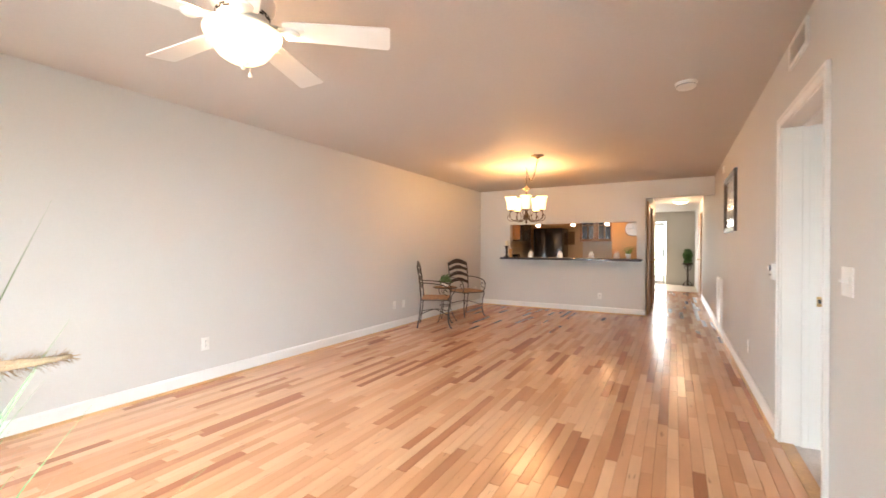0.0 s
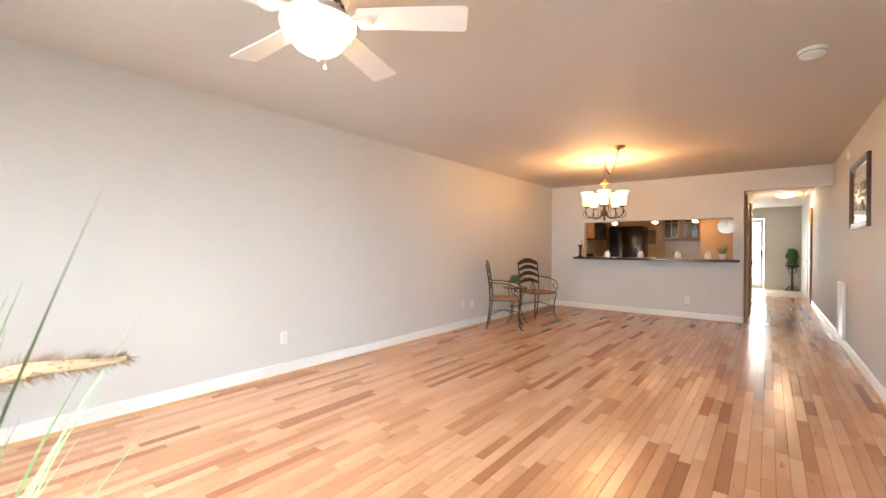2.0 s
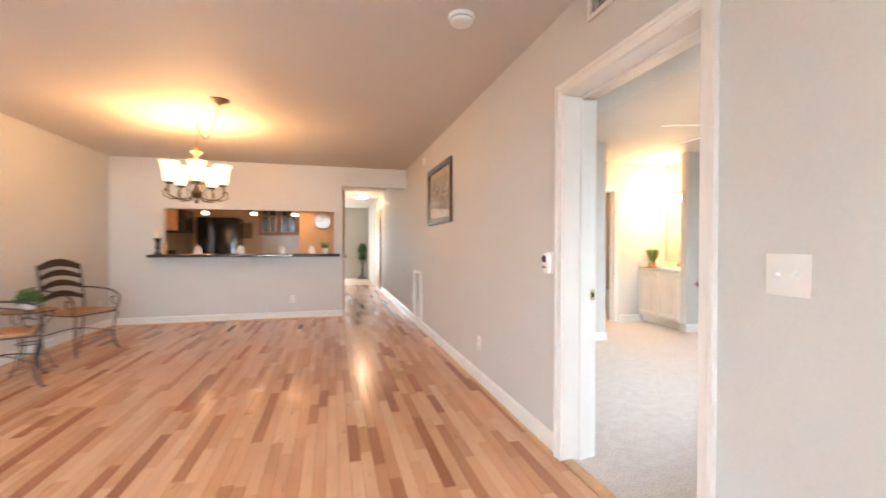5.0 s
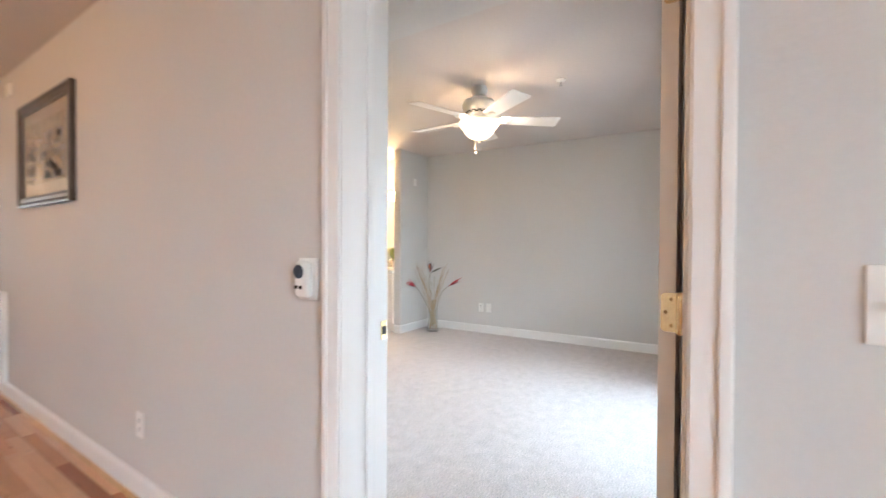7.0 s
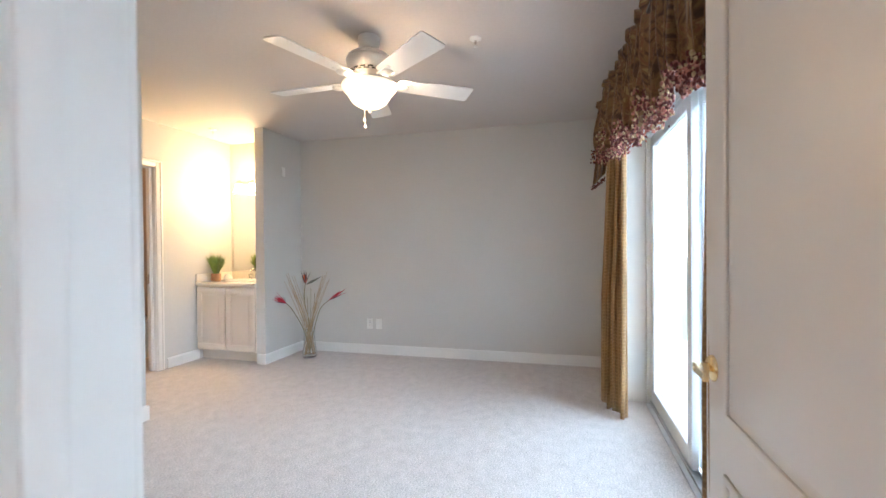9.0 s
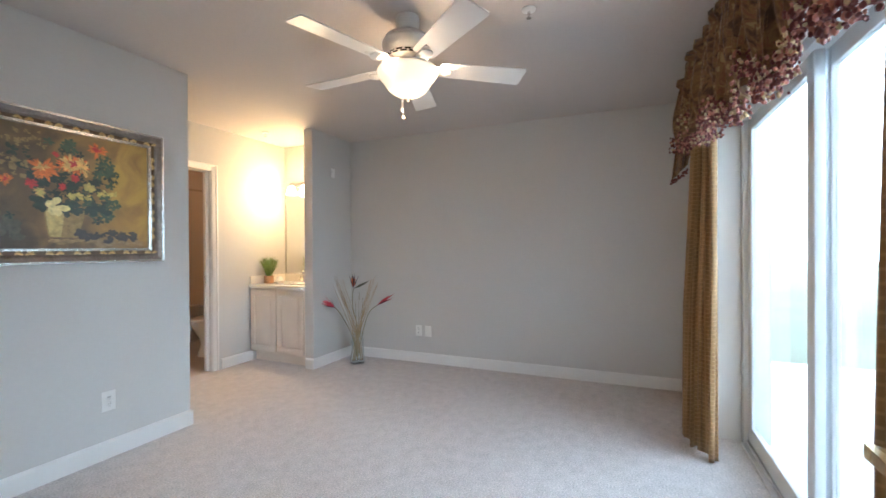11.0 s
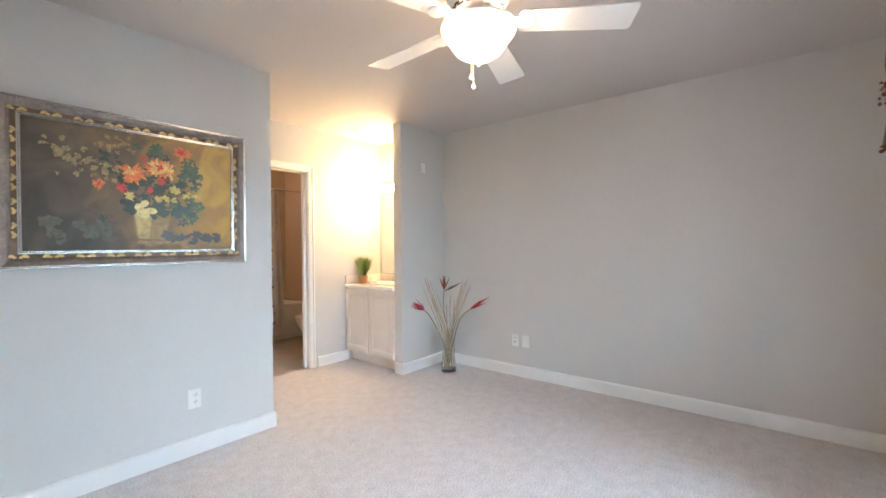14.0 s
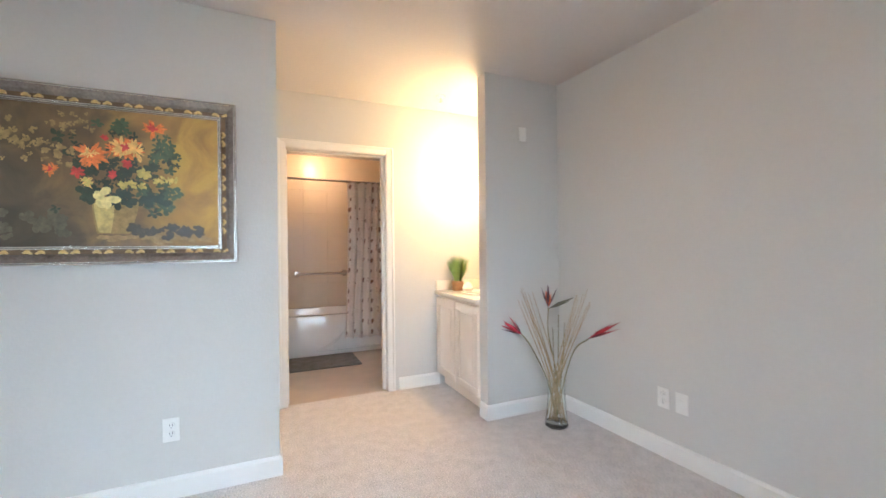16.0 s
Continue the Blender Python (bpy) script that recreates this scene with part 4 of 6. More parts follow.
cabinet("maple kitchen base cabinet under the back counter", (-2.06, KB, 0.0), 0.88, 0.60, 0.88, 2)
ct = thing("countertop", "speckled dark kitchen countertop on the base cabinets", "counter", (0, 0, 0))
box("slab", (-2.10, -1.17, KB - 0.63, KB - 0.002, 0.885, 0.92), GRANITE, ct, bevel=0.004)
box("backsplash", (-2.10, -1.17, KB - 0.02, KB - 0.004, 0.921, 1.40), TILEWALL, ct)
nb = thing("message_board", "brown cork message board on the kitchen wall", "board", (-2.40, KB, 1.34))
box("cork", (-0.16, 0.08, -0.012, 0, -0.02, 0.34), material("cork", (0.22, 0.12, 0.045), 0.8, vary=0.2, scale=20, grain=0.2), nb)
box("frame", (-0.175, 0.095, -0.008, 0.0, -0.035, 0.355), OAK, nb)
ck = thing("wall_clock", "round white wall clock on the kitchen wall", "clock", (-0.70, 10.30, 1.66))
lathe("rim", [(0.0, 0.0), (0.165, 0.0), (0.168, 0.02), (0.15, 0.03), (0.148, 0.018)], material("pewter", (0.5, 0.46, 0.42), 0.35, metal=0.6), ck, m=pose(0, 0, 0, 90), steps=36)
lathe("dial", [(0.148, 0.012), (0.148, 0.015), (0.0, 0.015)], material("dial_white", (0.52, 0.47, 0.40), 0.5, vary=0.03), ck, m=pose(0, 0, 0, 90), steps=36)
hb = bmesh.new()
add_box(hb, -0.004, 0.004, -0.019, -0.017, 0, 0.09)
add_box(hb, -0.11, 0.0, -0.0215, -0.0195, -0.003, 0.003)
part("pointers", hb, IRON, ck)


def track_spot(place, rz, w):
    ob = thing("spotlight", "white ceiling spotlight with a lit lamp", "spotlight", place, rz)
    lathe("base", [(0.05, 0), (0.05, -0.02), (0.012, -0.025), (0.01, -0.09), (0.0, -0.09)], PLASTIC, ob)
    m = pose(0, -0.02, -0.10, -145)
    lathe("head", [(0.03, -0.04), (0.045, 0.0), (0.058, 0.09), (0.054, 0.09), (0.05, 0.07), (0.0, 0.07)], PLASTIC, ob, m=pose(0, 0, -0.11, 150))
    lathe("lamp", [(0.05, 0.074), (0.045, 0.088), (0.0, 0.09)], SPOT, ob, "lit lamp face", m=pose(0, 0, -0.11, 150))
    bulb("spot_bulb", (place[0], place[1] - 0.12, place[2] - 0.27), w, (1.0, 0.52, 0.21), 0.05)


TZ_ = 1.95
for x, turn in ((-2.81, 20), (-1.96, 0), (-1.20, -20)):
    track_spot((x, 10.1, TZ_), turn, 8)
tk = thing("ceiling_track", "white lighting track dropped below the kitchen ceiling", "lighting track", (0, 0, 0))
box("rail", (-2.95, -1.08, 10.07, 10.13, TZ_, TZ_ + 0.025), PLASTIC, tk)
for x in (-2.6, -1.4):
    tube("stem", [(x, 10.1, TZ_ + 0.02), (x, 10.1, H)], 0.008, PLASTIC, tk)

# ---- hall ----


HONEY = material("honey_stained_wood", (0.50, 0.29, 0.14), 0.4, vary=0.12, scale=6, grain=0.1, grain_scale=60)


def slab_door(label, place, rz, mat, w=0.82):
    ob = thing("hall_door", label, "door", place, rz)
    part("leaf", panel_bm(w, 2.02, 0.03, [(0.12, w - 0.12, 0.2, 0.86), (0.12, w - 0.12, 1.0, 1.88)]), mat, ob, smooth=True)
    bm = bmesh.new()
    for b in ((-0.07, 0.0, 0, 2.09), (w, w + 0.07, 0, 2.09), (0, w, 2.025, 2.09)):
        add_box(bm, b[0], b[1], -0.022, 0.006, b[2], b[3], bevel=0.004)
    part("casing", bm, mat, ob, smooth=True)
    lathe("knob", [(0.03, 0), (0.03, 0.006), (0.012, 0.01), (0.012, 0.04), (0.028, 0.05), (0.028, 0.068), (0.0, 0.075)], BRASS, ob, m=pose(w - 0.07, -0.015, 0.95, 90), steps=16)
    return ob


slab_door("honey-stained panelled wooden hall door, closed", (HX0 + 0.012, 8.62, 0.003), 90, HONEY, 0.8)
slab_door("honey-stained panelled wooden hall door, closed", (HX0 + 0.012, 10.3, 0.003), 90, HONEY, 0.8)
slab_door("honey-stained panelled wooden hall door, closed", (XR - 0.012, 12.85, 0.003), -90, HONEY, 0.8)
wall_plate("white light switch plate on the hall wall", "light switch", (XR, 11.6, 1.15), -90, "jack")
gd = thing("glass_entry_door", "white framed glass entry door full of daylight", "door", (-1.10, 16.05, 0.0))
bm = bmesh.new()
for b in ((0, 0.07, 0, 2.1), (0.87, 0.94, 0, 2.1), (0.07, 0.87, 0, 0.12), (0.07, 0.87, 2.0, 2.1)):
    add_box(bm, b[0], b[1], -0.025, 0.02, b[2], b[3], bevel=0.004)
part("frame", bm, VINYL, gd, smooth=True)
pane = box("pane", (0.07, 0.87, -0.004, 0.004, 0.12, 2.0), GLASS, gd, "clear glass pane")
pane.visible_shadow = False
box("handle", (0.885, 0.915, -0.06, -0.025, 0.95, 1.15), DARK, gd, bevel=0.005)
hl = thing("ceiling_light", "round white flush ceiling light, lit, in the hall", "ceiling light", (0.25, 12.3, H))
lathe("ring", [(0.17, 0), (0.17, -0.02), (0.155, -0.03), (0.15, -0.02)], PLASTIC, hl, steps=32)
lathe("diffuser", [(0.155, -0.02), (0.14, -0.05), (0.09, -0.07), (0.0, -0.078)], DISC, hl, "lit opal diffuser", steps=32)
bulb("hall_bulb", (0.25, 12.3, H - 0.2), 26, WARM, 0.1)

tp = thing("topiary", "clipped green leafy topiary in an iron stand", "plant", (0.50, 15.72, 0))
lathe("stand", [(0.17, 0), (0.17, 0.012), (0.03, 0.03), (0.025, 0.62), (0.05, 0.66), (0.15, 0.70), (0.16, 0.74), (0.12, 0.74), (0.0, 0.73)], IRON, tp)
for i in range(4):
    bm = bmesh.new()
    add_tube(bm, curve_points([(0.03, 0, 0.5), (0.10, 0, 0.54), (0.14, 0, 0.62), (0.10, 0, 0.66), (0.08, 0, 0.62)], 18), 0.008, 6, pose(0, 0, 0, 0, 0, i * 90 + 45))
    part("scroll", bm, IRON, tp, smooth=True)
    bm = bmesh.new()
    add_tube(bm, curve_points([(0.03, 0, 0.16), (0.09, 0, 0.12), (0.16, 0, 0.05), (0.19, 0, 0.01)], 14), 0.009, 6, pose(0, 0, 0, 0, 0, i * 90 + 45))
    part("foot", bm, IRON, tp, smooth=True)
bm = bmesh.new()
leaf_clump(bm, random.Random(12), 900, 0.10, 0.28, 0.68, 0.05)
leaf_clump(bm, random.Random(13), 800, 0.115, 0.32, 0.90, 0.055)
part("foliage", bm, LEAF, tp, "dense green leaves")

# ---- ornamental grass beside the walker ----
FOX = material("foxtail_plume", (0.50, 0.36, 0.21), 0.9, vary=0.15, scale=20, grain=0.2, grain_scale=200)
BLADE = material("reed_green", (0.14, 0.27, 0.07), 0.5, vary=0.3, scale=8)
og = thing("ornamental_grass", "tall artificial foxtail grass in a dark pot", "plant", (-0.92, 0.16, 0))
lathe("pot", [(0.10, 0), (0.14, 0.25), (0.15, 0.30), (0.13, 0.30), (0.125, 0.27), (0, 0.27)], IRON, og)
bm = bmesh.new()
blade_tuft(bm, random.Random(21), 60, 0.34, 0.95, 0.010, 0.26, 0.6)
part("blades", bm, BLADE, og, "thin green reed blades")
rr = random.Random(4)


def plume(ctrl, r, seed):
    bm_ = bmesh.new()
    pts = curve_points(ctrl, 40)
    n = len(pts)
    start = int(n * 0.55)
    add_tube(bm_, pts[:start + 2], 0.0025, 6)
    st = part("stalk", bm_, BLADE, og, smooth=True)
    hb_ = bmesh.new()
    r_ = random.Random(seed)
    add_tube(hb_, pts[start:], [r * 0.45 * (0.3 + math.sin(math.pi * min(0.97, (k + 1) / (n - start)))) for k in range(n - start)], 7)
    for _ in range(900):
        t = r_.uniform(start, n - 1.01)
        i = int(t)
        p = pts[i].lerp(pts[i + 1], t - i)
        d = (pts[i + 1] - pts[i]).normalized()
        out = Vector((r_.gauss(0, 1), r_.gauss(0, 1), r_.gauss(0, 1)))
        out = (out - out.dot(d) * d).normalized()
        ln = r * r_.uniform(0.7, 1.25) * (0.35 + math.sin(math.pi * min(0.97, (t - start) / (n - start))))
        s = d.cross(out) * 0.0009
        a = p + out * ln + d * ln * 0.9
        hb_.faces.new((hb_.verts.new(p - s), hb_.verts.new(p + s), hb_.verts.new(a)))
    part("plume", hb_, FOX, st, "pale bristly foxtail head")


plume([(0, 0, 0.27), (0.02, 0.02, 0.6), (0.03, 0.05, 0.88), (0.12, 0.13, 1.03), (0.30, 0.24, 1.075)], 0.019, 1)
plume([(0, 0, 0.27), (0.0, 0.02, 0.8), (0.03, 0.06, 1.18), (0.07, 0.09, 1.32), (0.13, 0.13, 1.385)], 0.018, 2)
plume([(0, 0, 0.27), (-0.03, 0.0, 0.8), (0.0, 0.05, 1.12), (0.04, 0.08, 1.25), (0.09, 0.11, 1.32)], 0.018, 3)
for k, (dx, dy, h, w) in enumerate(((0.30, 0.22, 1.29, 0.011), (0.22, 0.22, 0.96, 0.006), (0.30, 0.28, 0.98, 0.005), (0.42, 0.36, 0.90, 0.005), (0.46, 0.34, 0.92, 0.005), (0.08, 0.1, 1.36, 0.009))):
    bm = bmesh.new()
    pv = None
    for i in range(9):
        t = i / 8
        p = Vector((dx * t ** 1.3, dy * t ** 1.3, 0.27 + (h - 0.27) * t))
        s = Vector((0.35, -0.94, 0)) * w * (1 - t ** 1.5) * 0.5 + Vector((0.0003, 0, 0))
        cur = (bm.verts.new(p - s), bm.verts.new(p + s))
        if pv:
            bm.faces.new((pv[0], pv[1], cur[1], cur[0]))
        pv = cur
    part("reed", bm, BLADE, og)

# living room's window behind the walker
wf = tagged(new("window_1"), kind="structure")
bm = bmesh.new()
for b in ((WX0, WX0 + 0.06, 0, 2.05), (WX1 - 0.06, WX1, 0, 2.05), (-1.73, -1.67, 0.06, 1.99), (WX0 + 0.06, WX1 - 0.06, 0, 0.06), (WX0 + 0.06, WX1 - 0.06, 1.99, 2.05)):
    add_box(bm, b[0], b[1], YS - 0.11, YS - 0.05, b[2], b[3], bevel=0.004)
part("window_frame", bm, VINYL, wf, smooth=True)
for x0, x1 in ((WX0 + 0.06, -1.73), (-1.67, WX1 - 0.06)):
    pn = box("pane", (x0, x1, YS - 0.085, YS - 0.078, 0.06, 1.99), GLASS, wf)
    pn.visible_shadow = False

# ---- bedroom: flower painting ----
SILVER = material("aged_silver_frame", (0.20, 0.165, 0.135), 0.45, metal=0.45, vary=0.25, scale=14, grain=0.25, grain_scale=90, bump=0.2, bump_scale=120)
SILVERLIP = material("bright_silver_lip", (0.62, 0.60, 0.56), 0.25, metal=0.9, vary=0.1, scale=40)
GILT = material("gilt_leaf", (0.62, 0.42, 0.17), 0.3, metal=0.9, vary=0.3, scale=60)
UMBER = material("umber_ground", (0.12, 0.072, 0.03), 0.5, vary=0.3, scale=20)


def painted_ground(name):
    """Oil colour: dark umber passing to ochre along the canvas, in loose brushwork."""
    mat = bpy.data.materials.new(name)
    mat.use_nodes = True
    nt = mat.node_tree
    L = nt.links.new
    p = nt.nodes["Principled BSDF"]
    p.inputs["Roughness"].default_value = 0.6
    tc = nt.nodes.new("ShaderNodeTexCoord")
    sep = nt.nodes.new("ShaderNodeSeparateXYZ")
    L(tc.outputs["Object"], sep.inputs[0])
    n = nt.nodes.new("ShaderNodeTexNoise")
    n.inputs["Scale"].default_value, n.inputs["Detail"].default_value, n.inputs["Distortion"].default_value = 5.0, 6, 1.2
    L(tc.outputs["Object"], n.inputs["Vector"])
    a = nt.nodes.new("ShaderNodeMath")
    a.operation = "MULTIPLY_ADD"
    L(sep.outputs["X"], a.inputs[0])
    a.inputs[1].default_value, a.inputs[2].default_value = 0.72, 0.41
    b = nt.nodes.new("ShaderNodeMath")
    b.operation = "MULTIPLY_ADD"
    L(sep.outputs["Z"], b.inputs[0])
    b.inputs[1].default_value = 0.25
    L(a.outputs[0], b.inputs[2])
    c = nt.nodes.new("ShaderNodeMath")
    c.operation = "MULTIPLY_ADD"
    L(n.outputs["Fac"], c.inputs[0])
    c.inputs[1].default_value = 0.85
    d = nt.nodes.new("ShaderNodeMath")
    d.operation = "SUBTRACT"
    L(b.outputs[0], d.inputs[0])
    d.inputs[1].default_value = 0.36
    L(d.outputs[0], c.inputs[2])
    ramp = nt.nodes.new("ShaderNodeValToRGB")
    e = ramp.color_ramp.elements
    e[0].position, e[0].color = 0.12, (0.050, 0.036, 0.020, 1)
    e[1].position, e[1].color = 0.85, (0.50, 0.31, 0.065, 1)
    for pos, col in ((0.32, (0.095, 0.066, 0.034, 1)), (0.5, (0.19, 0.115, 0.045, 1)), (0.68, (0.33, 0.19, 0.055, 1))):
        k = e.new(pos)
        k.color = col
    L(c.outputs[0], ramp.inputs[0])
    L(ramp.outputs[0], p.inputs["Base Color"])
    bp = nt.nodes.new("ShaderNodeBump")
    bp.inputs["Strength"].default_value, bp.inputs["Distance"].default_value = 0.3, 0.002
    n2 = nt.nodes.new("ShaderNodeTexNoise")
    n2.inputs["Scale"].default_value = 90
    L(tc.outputs["Object"], n2.inputs["Vector"])
    L(n2.outputs["Fac"], bp.inputs["Height"])
    L(bp.outputs[0], p.inputs["Normal"])
    return mat


PXC, PZC, PW, PH = 2.016, 1.549, 1.10, 0.80
paint = thing("flower_painting", "oil painting of flowers in an ornate silver and gilt frame", "painting", (PXC, BP, PZC))
IW, IH = PW - 0.17, PH - 0.17
box("canvas", (-IW / 2, IW / 2, -0.018, -0.004, -IH / 2, IH / 2), painted_ground("oil_ground"), paint)
fbm = bmesh.new()
sec = [(0.0, -0.02), (0.006, -0.030), (0.014, -0.030), (0.018, -0.024), (0.034, -0.024), (0.038, -0.028), (0.050, -0.038), (0.066, -0.044), (0.072, -0.046), (0.082, -0.046), (0.085, -0.040), (0.085, 0.0)]
rings = [[fbm.verts.new((sx * (IW / 2 + o), y, sz * (IH / 2 + o))) for o, y in sec] for sx, sz in ((-1, -1), (1, -1), (1, 1), (-1, 1))]
for k in range(4):
    for i in range(len(sec) - 1):
        fbm.faces.new((rings[k][i], rings[(k + 1) % 4][i], rings[(k + 1) % 4][i + 1], rings[k][i + 1]))
part("frame", fbm, SILVER, paint)
lip = bmesh.new()
for o, y, r in ((0.004, -0.029, 0.0042), (0.012, -0.031, 0.0045), (0.074, -0.047, 0.0030), (0.081, -0.046, 0.0035)):
    w, h = IW / 2 + o, IH / 2 + o
    for a, b in (((-w, -h), (w, -h)), ((w, -h), (w, h)), ((w, h), (-w, h)), ((-w, h), (-w, -h))):
        add_tube(lip, [(a[0], y, a[1]), (b[0], y, b[1])], r, 6)
part("beading", lip, SILVERLIP, paint, "bright silver beading", smooth=True)
band = bmesh.new()
for b in ((-IW / 2 - 0.036, IW / 2 + 0.036, -IH / 2 - 0.036, -IH / 2 - 0.017), (-IW / 2 - 0.036, IW / 2 + 0.036, IH / 2 + 0.017, IH / 2 + 0.036),
          (-IW / 2 - 0.036, -IW / 2 - 0.017, -IH / 2 - 0.017, IH / 2 + 0.017), (IW / 2 + 0.017, IW / 2 + 0.036, -IH / 2 - 0.017, IH / 2 + 0.017)):
    add_box(band, b[0], b[1], -0.0265, -0.0235, b[2], b[3])
part("groove", band, UMBER, paint, "dark umber groove")


def gilt(bm_, x, z, along):
    """A pair of curled leaves facing one another along the frame."""
    for s in (-1, 1):
        for dx, dz, lx, lz, tilt in ((0.024, 0.002, 0.013, 0.0085, 12), (0.012, -0.003, 0.010, 0.0060, -18), (0.033, -0.002, 0.006, 0.0055, 35)):
            m = pose(x, -0.029, z, 0, along, 0) @ Matrix.Translation((s * dx, 0, dz)) @ pose(0, 0, 0, 0, s * tilt, 0) @ Matrix.Diagonal((lx, 0.006, lz, 1))
            bmesh.ops.create_icosphere(bm_, subdivisions=1, radius=1.0, matrix=m)


lb = bmesh.new()
for i in range(9):
    x = (IW + 0.03) * (i / 8 - 0.5)
    gilt(lb, x, -IH / 2 - 0.027, 0)
    gilt(lb, x, IH / 2 + 0.027, 0)
for i in range(1, 6):
    z = (IH + 0.03) * (i / 6 - 0.5)
    gilt(lb, -IW / 2 - 0.027, z, 90)
    gilt(lb, IW / 2 + 0.027, z, 90)
tagged(part("gilt_ornament", lb, GILT, paint, "raised gilt leaf ornament", smooth=True), kind="stuff")


def oil(name, col):
    return material(name, col, 0.45, vary=0.35, scale=40, grain=0.10, grain_scale=130, bump=0.25, bump_scale=120)


def dabs(name, col, spots, strokes, r, seed, y, slim=0.30, up=None):
    """Brush strokes about spots (u, v, size) of the canvas; up turns them all one way."""
    bm_ = bmesh.new()
    r_ = random.Random(seed)
    for u, v, size in spots:
        u, v = min(0.96, max(0.04, u)), min(0.95, max(0.05, v))
        x, z = (u - 0.5) * IW, (v - 0.5) * IH
        for k in range(strokes):
            a = (k * 2 * math.pi / strokes if up is None else radians(up)) + r_.uniform(-0.35, 0.35)
            ln, wd = r * size * r_.uniform(0.7, 1.25), r * size * slim * r_.uniform(0.7, 1.3)
            o = Vector((x + r_.gauss(0, 0.1) * r, y - 0.0010 * r_.random(), z + r_.gauss(0, 0.1) * r))
            c, d = Vector((math.cos(a), 0, math.sin(a))), Vector((-math.sin(a), 0, math.cos(a)))
            bend = d * wd * r_.uniform(-0.8, 0.8)
            rim = [(0.05, 0.3), (0.35, 0.9), (0.7, 1.0), (0.95, 0.35), (0.95, -0.35), (0.7, -1.0), (0.35, -0.9), (0.05, -0.3)]
            vs_ = []
            for t, w in rim:
                q = o + c * ln * t + d * wd * w + bend * t * t
                vs_.append(bm_.verts.new((min(IW / 2 - 0.004, max(-IW / 2 + 0.004, q.x)), q.y, min(IH / 2 - 0.004, max(-IH / 2 + 0.004, q.z)))))
            bm_.faces.new(vs_)
    tagged(part(name, bm_, oil("oil_" + name, col), paint), kind="stuff")


rl = random.Random(77)
dabs("cabbage_leaves", (0.085, 0.075, 0.04), [(rl.uniform(0.08, 0.40), rl.uniform(0.08, 0.24), rl.uniform(0.4, 0.8)) for _ in range(16)], 6, 0.045, 4, -0.0192, 0.5)
dabs("dark_foliage", (0.030, 0.042, 0.022), [(rl.gauss(0.56, 0.10), rl.gauss(0.56, 0.14), rl.uniform(0.4, 1.0)) for _ in range(95)], 5, 0.032, 5, -0.0194, 0.28)
dabs("green_foliage", (0.055, 0.085, 0.038), [(rl.gauss(0.76, 0.03), rl.gauss(0.72, 0.06), rl.uniform(0.5, 0.9)) for _ in range(18)] +
     [(rl.gauss(0.74, 0.05), rl.gauss(0.40, 0.05), rl.uniform(0.5, 1.0)) for _ in range(14)] + [(rl.gauss(0.58, 0.06), rl.gauss(0.90, 0.03), 0.7) for _ in range(8)], 5, 0.036, 6, -0.0198, 0.26)
dabs("straw_spray", (0.27, 0.175, 0.06), [(0.10 + 0.28 * t + rl.gauss(0, 0.03), 0.80 - 0.20 * t + rl.gauss(0, 0.05), rl.uniform(0.4, 0.9)) for t in [i / 44 for i in range(44)]] +
     [(rl.gauss(0.38, 0.06), rl.gauss(0.87, 0.05), rl.uniform(0.3, 0.7)) for _ in range(24)], 5, 0.020, 7, -0.0204, 0.38)
dabs("table_edge", (0.30, 0.19, 0.07), [(rl.uniform(0.45, 0.96), 0.05 + rl.uniform(0, 0.02), rl.uniform(0.6, 1.2)) for _ in range(24)], 2, 0.05, 8, -0.0196, 0.15, 0)
dabs("fallen_leaves", (0.045, 0.035, 0.022), [(rl.uniform(0.60, 0.92), 0.11 + rl.gauss(0, 0.02), rl.uniform(0.5, 1.0)) for _ in range(26)], 4, 0.032, 9, -0.0204, 0.35)
for name, col, rim in (("painted_vase", (0.30, 0.20, 0.06), ((0.455, 0.33), (0.475, 0.09), (0.605, 0.09), (0.645, 0.33))),
                       ("vase_light", (0.50, 0.38, 0.12), ((0.462, 0.33), (0.482, 0.10), (0.53, 0.095), (0.545, 0.30)))):
    vb = bmesh.new()
    yy = -0.0207 if name == "painted_vase" else -0.0211
    n = 8
    left, right = (rim[0], rim[1]), (rim[3], rim[2])
    pts = [(left[0][0] + (left[1][0] - left[0][0]) * (t / n) ** 1.7, left[0][1] + (left[1][1] - left[0][1]) * t / n) for t in range(n + 1)]
    pts += [(right[0][0] + (right[1][0] - right[0][0]) * (t / n) ** 1.7, right[0][1] + (right[1][1] - right[0][1]) * t / n) for t in range(n, -1, -1)]
    vb.faces.new([vb.verts.new(((u - 0.5) * IW, yy, (v - 0.5) * IH)) for u, v in pts])
    part(name, vb, oil("oil_" + name, col), paint)
dabs("orange_petals", (0.66, 0.17, 0.03), [(0.455, 0.66, 1.0), (0.465, 0.65, 0.8), (0.60, 0.72, 1.0), (0.71, 0.885, 0.75), (0.30, 0.54, 0.5), (0.54, 0.71, 0.5)], 17, 0.060, 10, -0.0216, 0.12)
dabs("gold_petals", (0.74, 0.44, 0.12), [(0.575, 0.73, 1.0), (0.63, 0.71, 1.0), (0.45, 0.68, 0.55), (0.44, 0.46, 0.5)], 17, 0.050, 11, -0.0222, 0.11)
dabs("red_petals", (0.50, 0.045, 0.03), [(0.59, 0.73, 0.7), (0.40, 0.53, 0.9), (0.54, 0.52, 0.8), (0.60, 0.61, 0.9), (0.705, 0.89, 0.7), (0.51, 0.79, 0.6), (0.30, 0.54, 0.4)], 11, 0.026, 12, -0.0230, 0.28)
